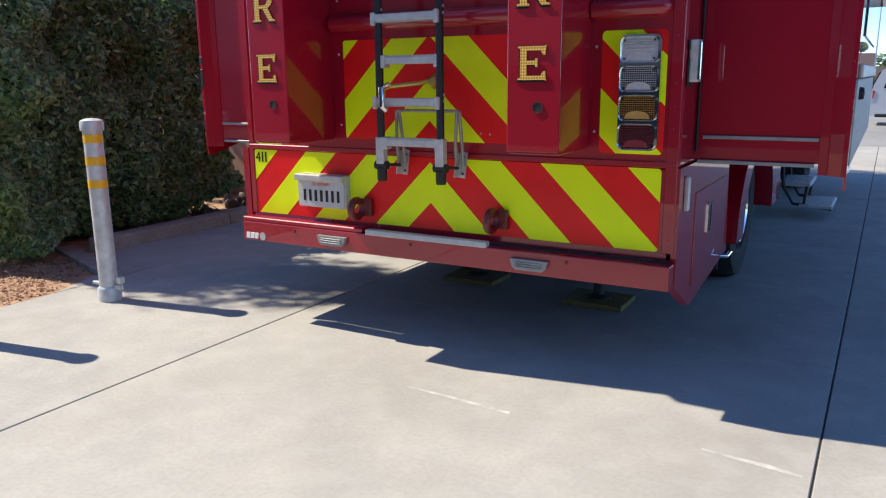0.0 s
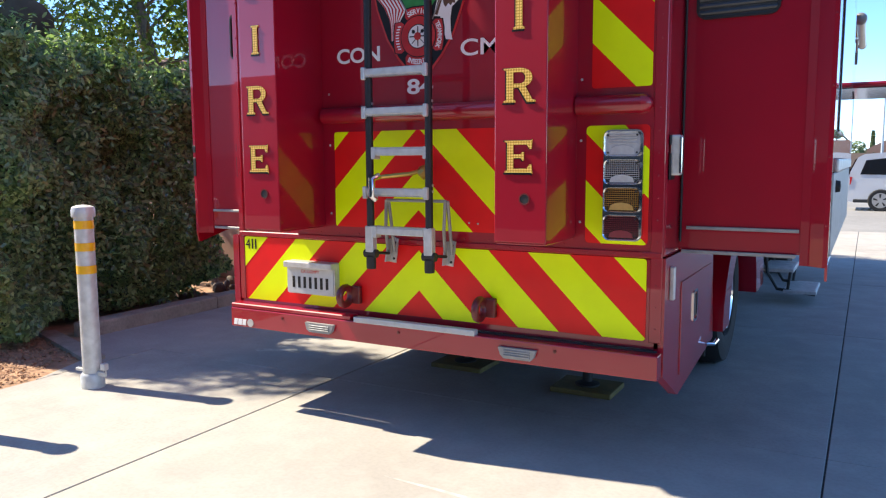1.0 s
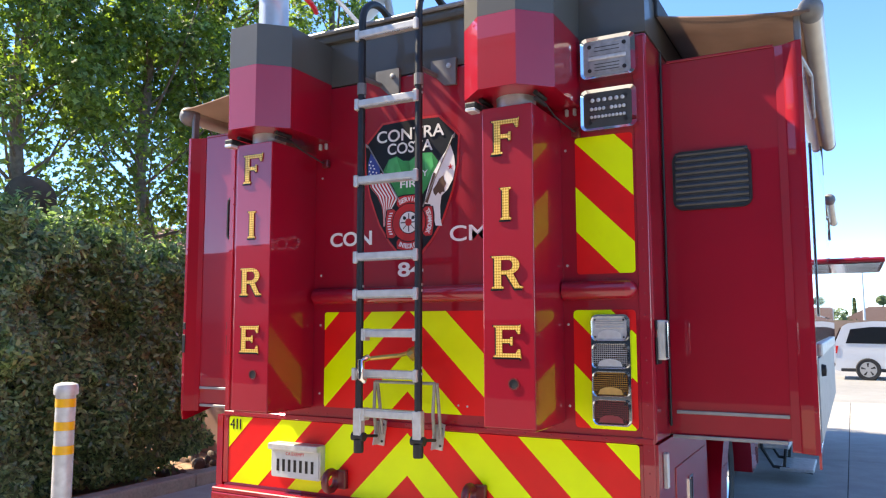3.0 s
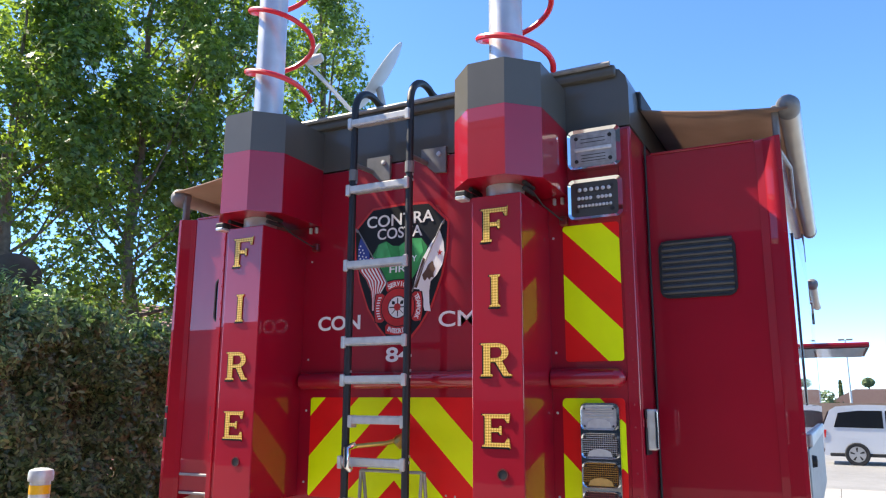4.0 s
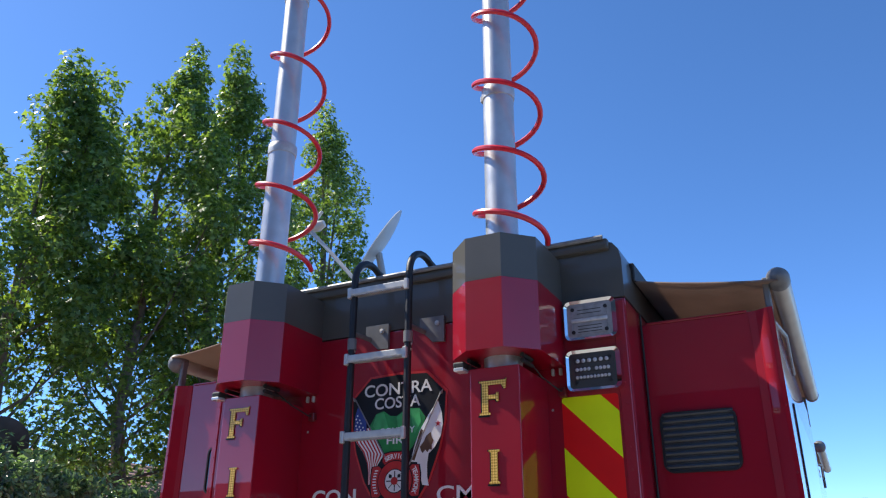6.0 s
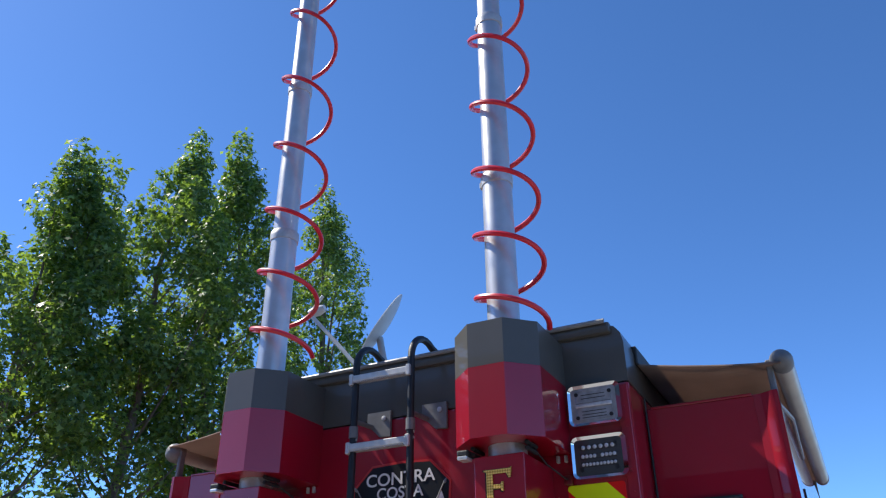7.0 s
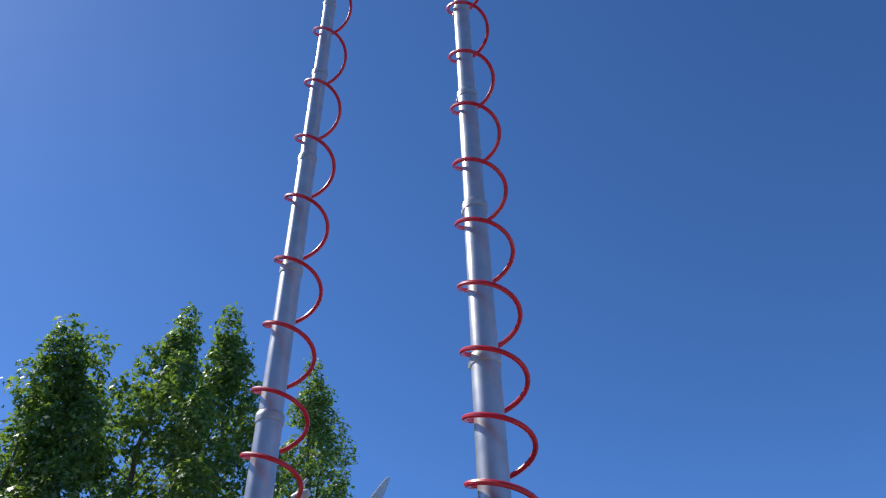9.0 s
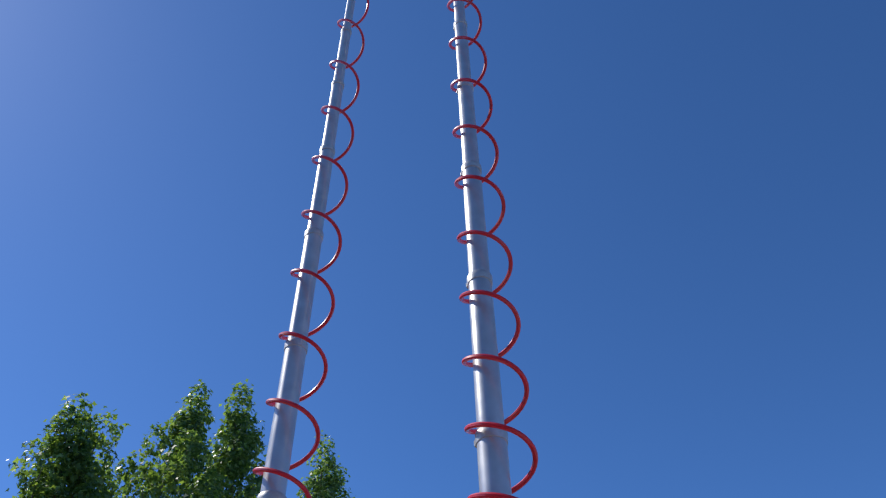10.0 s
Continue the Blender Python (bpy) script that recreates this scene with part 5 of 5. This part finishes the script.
# ---- hedge ----
def hedge():
    t = thing("hedge", (-4.9, 1.4, 0), "dense dark green hedge along the driveway", "hedge")
    rng = np.random.default_rng(21)
    C, N, S = [], [], []
    y0, y1 = -0.28, 2.38
    n = 78000
    u = rng.uniform(y0, y1, n)
    # front, top and end faces with lumps
    face = rng.uniform(0, 1, n)
    z = rng.uniform(0.06, 2.52, n)
    lump = 0.13 * np.sin(u * 3.1 + 1.0) + 0.11 * np.sin(u * 7.3 + 1.6 * np.sin(z * 2.3)) + 0.07 * np.sin(u * 13.1 + z * 4.0)
    top = 2.33 + 0.15 * np.sin(u * 2.2 + 0.5) + 0.16 * np.sin(u * 5.9) + 0.09 * np.sin(u * 13) + rng.exponential(0.05, n)
    x = -4.12 + lump + 0.10 * np.sin(z * 5 + u * 2) + 0.08 * np.sin(z * 11 - u * 4) - 0.22 * np.clip((z - 2.0) / 0.6, 0, 1) ** 2 - 0.10 * np.clip((0.5 - z) / 0.5, 0, 1)
    # overlapping rounded sprays with dark hollows between them
    bu, bz, br = rng.uniform(y0, y1, 130), rng.uniform(0.1, 2.45, 130), rng.uniform(0.13, 0.27, 130)
    swell = np.zeros(n)
    for k in range(130):
        swell = np.maximum(swell, (br[k] / 0.27) * np.exp(-((u - bu[k]) ** 2 + 1.4 * (z - bz[k]) ** 2) / br[k] ** 2))
    x = x - 0.12 + 0.30 * swell
    top = top + 0.10 * swell
    depth = rng.exponential(0.07, n)
    front = face < 0.64
    tops = (face >= 0.64) & (face < 0.88)
    ends = face >= 0.88
    P = np.stack([x - depth, u, np.minimum(z, top)], 1)
    Nn = np.tile([1.0, -0.1, 0.35], (n, 1))
    xr = rng.uniform(-6.0, -4.2, n)
    near = rng.uniform(0, 1, n) < 0.45
    P[tops] = np.stack([xr, u, top + 0.05 * np.sin(xr * 6) - depth * 0.8 + rng.uniform(0, 0.1, n)], 1)[tops]
    Nn[tops] = (0.2, -0.1, 1)
    P[ends] = np.stack([xr, y1 - depth + 0.12 * np.sin(z * 4 + xr * 3), np.minimum(z, top)], 1)[ends]
    Nn[ends] = (0.3, 1, 0.3)
    P[ends & near, 1] = y0 + (y1 - P[ends & near, 1])
    Nn[ends & near] = (0.3, -1, 0.3)
    Nn = Nn + rng.normal(0, 0.60, (n, 3))
    # near-black block in place of the hedge's inner shade; stops light leaking through
    part("stem_core", box((-5.75, y0 + 0.35, -0.02), (-4.62, y1 - 0.22, 2.05), 0.1, 2), UNDER, t, "dark block standing for the shaded inside of the hedge")
    leaf_cloud("foliage", P, Nn, rng.uniform(0.045, 0.095, n), SLIM, HEDGEL, t, "small dark green leaves")
    # loose shoots on the front and top
    m = 6800
    base = np.stack([rng.normal(-4.0, 0.06, 60), rng.uniform(0.1, 2.3, 60), rng.uniform(0.3, 2.36, 60)], 1)
    base[40:] = np.stack([rng.uniform(-5.8, -4.3, 20), rng.uniform(-0.30, 0.25, 20), rng.uniform(1.2, 2.40, 20)], 1)
    pick = rng.integers(0, 60, m)
    P2 = base[pick] + rng.normal(0, 0.10, (m, 3)) * np.array([0.6, 1.0, 1.3])
    leaf_cloud("foliage", P2, np.tile([0.8, -0.3, 0.5], (m, 1)) + rng.normal(0, 0.5, (m, 3)), rng.uniform(0.045, 0.085, m), SLIM, HEDGEL, t, "lighter loose shoots")


hedge()


# ---- trees ----
def tree(x, y, height, base_r, seed, leaves=15000, low=0.20, fill=20, tops=(), thin=0.62, label="tall green leafy tree with an upright crown"):
    rng = np.random.default_rng(seed)
    leaves = int(leaves * 1.4)
    t = thing("tree", (x, y, 0), label, "tree", "row of trees behind the hedge")
    bm = bmesh.new()
    bend = rng.normal(0, 0.12, (6, 2))
    spine = [Vector((x + bend[k, 0] * (k > 0), y + bend[k, 1] * (k > 0), height * 0.93 * k / 5)) for k in range(6)]
    add_tube(bm, spine, [0.13, 0.11, 0.085, 0.06, 0.035, 0.012], 9)
    clumps = []
    nl = 46
    for k in range(nl):
        f = low + (0.98 - low) * (k + 0.5) / nl
        z0 = height * f
        i = min(4, int(f * 5))
        p0 = spine[i].lerp(spine[i + 1], min(1, f * 5 - i))
        a = k * 2.399 + rng.normal(0, 0.3)
        env = base_r * (0.85 + 0.45 * min(1, f * 1.7)) * max(0.10, 1 - f ** 2.1) * rng.uniform(0.65, 1.25)
        rise = env * rng.uniform(0.7, 1.3) + 0.15
        tip = p0 + Vector((env * math.cos(a), env * math.sin(a), rise * (0.5 if f < 0.35 else 1.0)))
        mid = p0.lerp(tip, 0.5) + Vector((0, 0, -0.10 * rise))
        add_tube(bm, [p0, mid, tip], [0.035 * (1.1 - f), 0.022 * (1.1 - f), 0.005], 6)
        cr = rng.uniform(0.30, 0.52) * (1.15 - 0.55 * f)
        cr *= 0.76
        clumps.append((tip, cr * rng.uniform(0.9, 1.2)))
        clumps.append((mid.lerp(tip, 0.35) + Vector(rng.normal(0, 0.16, 3)), cr))
        if f > 0.4:
            clumps.append((tip + Vector((rng.normal(0, 0.08), rng.normal(0, 0.08), cr * rng.uniform(0.7, 1.4))), cr * 0.55))
    for k in range(fill):
        f = rng.uniform(low + 0.04, 0.60)
        a = rng.uniform(0, 2 * math.pi)
        r = base_r * rng.uniform(0.25, 1.0)
        clumps.append((Vector((x + r * math.cos(a), y + r * math.sin(a), height * f)), rng.uniform(0.28, 0.48)))
    clumps.append((Vector((spine[5].x, spine[5].y, height - 0.10)), 0.20))
    clumps.append((Vector((spine[5].x, spine[5].y, height - 0.42)), 0.26))
    for dx, dy, z, r in tops:
        clumps.append((Vector((x + dx, y + dy, z)), r))
        add_tube(bm, [spine[3], Vector((x + dx * 0.7, y + dy * 0.7, z - 1.0)), Vector((x + dx, y + dy, z))], [0.03, 0.018, 0.005], 6)
    part("trunk", bm, BARK, t, "grey-brown trunk and limbs", True)
    wgt = np.array([c[1] ** 2.2 for c in clumps])
    wgt *= np.array([thin if c[0].z < 4.4 else 1.0 for c in clumps])
    pick = rng.choice(len(clumps), leaves, p=wgt / wgt.sum())
    ctr = np.array([tuple(c[0]) for c in clumps])[pick]
    rad = np.array([c[1] for c in clumps])[pick]
    d = rng.normal(size=(leaves, 3))
    d /= np.linalg.norm(d, axis=1, keepdims=True)
    rr = rad * rng.uniform(0.35, 1.0, leaves) ** 0.4 * rng.choice([1.0, 1.0, 1.0, 1.3], leaves)
    P = ctr + d * rr[:, None] * np.array([1.0, 1.0, 1.15])
    Nn = d * 0.7 + np.array([0, 0, 0.55]) + rng.normal(0, 0.45, (leaves, 3))
    leaf_cloud("crown", P, Nn, rng.uniform(0.060, 0.118, leaves), STAR, TREEL, t, "clusters of lobed green leaves")
    return t


tree(-6.60, 2.08, 8.40, 1.08, 3, 15500, 0.30, 14, tops=((0.1, 0.42, 8.15, 0.26), (0, 0.48, 7.75, 0.32), (0, 0.45, 7.3, 0.34), (0, -0.20, 7.3, 0.34)), thin=0.38)
# unseen tree, added only to cast dappled shade on the driveway
tree(-7.05, -0.15, 7.7, 1.05, 9, 3000, 0.72, 0)
tree(-6.40, 3.75, 9.75, 1.30, 4, 18500, 0.25, 12)
tree(-6.40, 5.06, 10.40, 1.25, 5, 18500, 0.25, 12)
tree(-6.40, 7.70, 10.85, 0.95, 6, 17500, tops=((0, 0.25, 10.2, 0.3), (0.1, 0.55, 9.4, 0.40), (0, 0.9, 8.7, 0.42)))

# ---- house, wall and dish behind the hedge ----
wall = part("garden_wall", box((-7.5, 3.75, 0.0), (-4.15, 3.95, 1.35), 0.01), STUCCO)
tagged(wall, "low pink stucco garden wall past the hedge", "wall", kind="structure")
post = part("garden_wall_post", box((-5.78, 3.40, 0.0), (-5.42, 3.75, 0.62), 0.015), STUCCO)
tagged(post, "short pink stucco wall post", "wall post", kind="structure")
house = thing("house", (-14.5, 9.0, 0), "single-storey stucco house with clay tile roof behind the trees", "house")
part("wall", box((-18.0, 4.0, 0.0), (-11.6, 15.0, 2.75)), STUCCO, house, "pink stucco walls")
roof = part("roof", prism([(-18.3, 2.66), (-11.3, 2.66), (-14.8, 4.25)], "y", 3.7, 15.3), TILE, house, "pinkish clay tile roof in courses")
for k in range(14):
    f0, f1 = k / 14, (k + 1) / 14 + 0.01
    for side, xe in ((1, -11.1), (-1, -18.5)):
        xa, xb = xe - side * 3.7 * f0, xe - side * 3.7 * f1
        za, zb = 2.62 + 1.65 * f0, 2.62 + 1.65 * f1
        part("tile_course", prism([(xa, za), (xb, zb), (xb, zb + 0.05), (xa, za + 0.11)], "y", 3.5, 15.5), TILE, roof)
part("gable", prism([(-18.2, 2.75), (-11.4, 2.75), (-14.8, 4.2)], "y", 4.0, 4.15), STUCCO, house)
dn = Vector((-0.50, 0.62, 0.60)).normalized()
od = thing("satellite_dish", (-5.2, 1.25, 0), "dark weathered satellite dish on a pole above the hedge", "satellite dish")
part("reflector", lathe([(0.0, 0.0), (0.115, 0.018), (0.195, 0.048), (0.243, 0.08), (0.247, 0.074), (0.195, 0.040), (0.115, 0.009), (0.0, -0.01)], (-5.20, 1.25, 2.84), dn, 32), DARKDISH, od, "round dark reflector", True)
part("pole", tube([(-5.32, 1.45, -0.01), (-5.32, 1.45, 2.72)], 0.03, 10), UNDER, od, "dark pole", True)
part("bracket", tube([(-5.32, 1.45, 2.70), (-5.225, 1.295, 2.845)], 0.03, 8), UNDER, od)

# ---- building behind the camera: unseen, added for reflections in the red paint ----
station = thing("station_building", (4, -14, 0), "plain tan stucco building behind the camera, unseen, added for reflections", "building", kind="structure")
part("wall", box((-12.2, -20.0, -0.08), (14.0, -14.5, 8.6)), BEIGE, station)
# lower unseen block, added for the skyline mirrored in the left column
part("wing_wall", box((-34.0, -16.0, -0.08), (-12.25, -15.0, 4.05)), BEIGE, station)
# dark strip added so the columns mirror something dark below eye level
part("plinth", box((-34.0, -14.48, -0.08), (14.0, -14.40, 1.72)), UNDER, station, "unseen dark strip that darkens the reflection below eye level")
# flat dark panel added to keep the mirrored view in the slide-out dark
part("bay_doorway", box((-1.6, -14.52, 1.72), (3.6, -14.45, 5.6)), UNDER, station, "unseen dark panel that darkens the slide-out's reflection")
part("parapet", box((-12.3, -20.1, 8.6), (14.1, -14.4, 8.8)), KERBM, station)

# ---- street and distance ----
van = thing("minivan", (3.6, 23.2, 0), "silver minivan standing on the street", "van")
prof = [(1.47, 0.38), (1.43, 0.62), (1.46, 0.95), (1.56, 1.08), (1.78, 1.60), (1.95, 1.70), (2.6, 1.755), (4.2, 1.72), (4.7, 1.60), (5.45, 1.12), (6.25, 0.98), (6.5, 0.80), (6.55, 0.45), (6.4, 0.30), (1.6, 0.28)]
prof = [(x, z - 0.06) for x, z in prof]
part("body", prism(prof, "y", 22.55, 24.35), SILVER, van, "silver paint", True)
for pts in ([(1.86, 1.10), (2.0, 1.52), (2.55, 1.585), (3.15, 1.58), (3.15, 1.08)], [(3.22, 1.08), (3.22, 1.58), (4.1, 1.56), (4.15, 1.06)], [(4.22, 1.06), (4.18, 1.55), (4.6, 1.46), (5.15, 1.08)]):
    part("side_window", prism([(x, z - 0.06) for x, z in pts], "y", 22.535, 22.56), GLASS_DARK, van, "dark side glass")
part("rear_window", prism([(1.52, 1.04), (1.72, 1.50), (1.76, 1.49), (1.57, 1.03)], "y", 22.75, 24.15), GLASS_DARK, van)
part("tail_lamp", prism([(1.425, 0.72), (1.45, 0.98), (1.66, 0.96), (1.62, 0.74)], "y", 22.53, 22.75), TAILR, van, "red tail lamp")
part("sill", box((1.7, 22.53, 0.20), (6.2, 22.60, 0.30), 0.02), BLACK, van)
for x in (2.42, 5.5):
    w = part("wheel", lathe([(0, 0.0), (0.22, 0.0), (0.23, 0.02), (0.23, 0.12)], (x, 22.50, 0.27), (0, 1, 0), 24), WHEELM, van, "alloy wheel", True)
    part("tyre", lathe([(0.225, 0.0), (0.31, -0.005), (0.335, 0.03), (0.335, 0.20), (0.22, 0.2)], (x, 22.50, 0.27), (0, 1, 0), 28), TYRE, w, "", True)
    for k in range(5):
        a = k * 2 * math.pi / 5
        part("spoke", prism([(x + 0.2 * math.cos(a + d) * q, 0.27 + 0.2 * math.sin(a + d) * q) for d, q in ((0.28, 0.35), (0.20, 1.0), (0.52, 0.95), (0.62, 0.4))], "y", 22.494, 22.502), UNDER, w)

fence = part("street_wall", box((-40, 62.0, -0.1), (6.2, 62.3, 1.95)), BLOCK)
tagged(fence, "low brown block wall across the street", "wall", kind="structure")
far_house = thing("far_house", (6.5, 92, 0), "distant low house with a reddish roof", "house")
part("wall", box((1.6, 88.0, -0.1), (12.0, 96.0, 2.1)), BEIGE, far_house)
part("roof", prism([(0.9, 2.05), (12.7, 2.05), (10.0, 3.5), (3.6, 3.5)], "y", 87.3, 96.5), TILE, far_house, "reddish roof")
part("window", box((3.4, 87.95, 0.9), (4.6, 88.01, 1.7)), GLASS_DARK, far_house)
lamp = thing("street_lamp", (3.0, 72.0, 0), "tall thin steel street lamp with two heads", "street lamp")
part("pole", lathe([(0.0, -0.1), (0.26, -0.1), (0.26, 1.6), (0.11, 1.65), (0.06, 7.4), (0, 7.4)], (3.0, 72, 0), (0, 0, 1), 12), STEEL, lamp, "steel pole", True)
for s in (-1, 1):
    part("lamp_head", box((3.0 + s * 0.32 - 0.26, 71.85, 7.35), (3.0 + s * 0.32 + 0.26, 72.15, 7.50), 0.03), CAPG, lamp)


def far_tree(x, y, h, r, seed, kind):
    rng = np.random.default_rng(seed)
    nm = {"bush": ("tree", "distant rounded green tree"), "cypress": ("tree", "distant thin dark cypress"), "palm": ("palm_tree", "distant small fan palm")}[kind]
    t = thing(nm[0], (x, y, 0), nm[1], "tree")
    part("trunk", tube([(x, y, -0.1), (x + 0.05, y, h * (0.9 if kind == "palm" else 0.5))], [0.16, 0.10], 7), BARK, t)
    n = 1500
    d = rng.normal(size=(n, 3))
    d /= np.linalg.norm(d, axis=1, keepdims=True)
    if kind == "palm":
        P = np.array([x, y, h * 0.92]) + d * rng.uniform(0.2, 1, n)[:, None] ** 0.5 * np.array([r, r, r * 0.8])
    elif kind == "cypress":
        f = rng.uniform(0, 1, n)
        P = np.stack([x + d[:, 0] * r * (1 - f) ** 0.6, y + d[:, 1] * r * (1 - f) ** 0.6, 0.3 + f * (h - 0.3)], 1)
    else:
        P = np.array([x, y, h * 0.45]) + d * rng.uniform(0.3, 1, n)[:, None] ** 0.5 * np.array([r, r, h * 0.52]) * (1 + 0.18 * np.sin(d[:, :1] * 7 + seed) + 0.15 * np.sin(d[:, 2:] * 9))
    leaf_cloud("crown", P, d + rng.normal(0, 0.4, (n, 3)), rng.uniform(0.25, 0.5, n), LEAF, FARL, t, "leaves")


far_tree(0.4, 85, 3.3, 2.4, 31, "bush")
far_tree(-3.2, 90, 3.6, 3.0, 32, "bush")
far_tree(2.35, 98, 4.7, 0.36, 33, "cypress")
far_tree(7.6, 84, 4.3, 0.36, 34, "cypress")
far_tree(5.6, 110, 5.2, 0.75, 35, "palm")
far_tree(10.2, 100, 4.4, 3.4, 36, "bush")
far_tree(15.5, 105, 5.0, 3.8, 37, "bush")
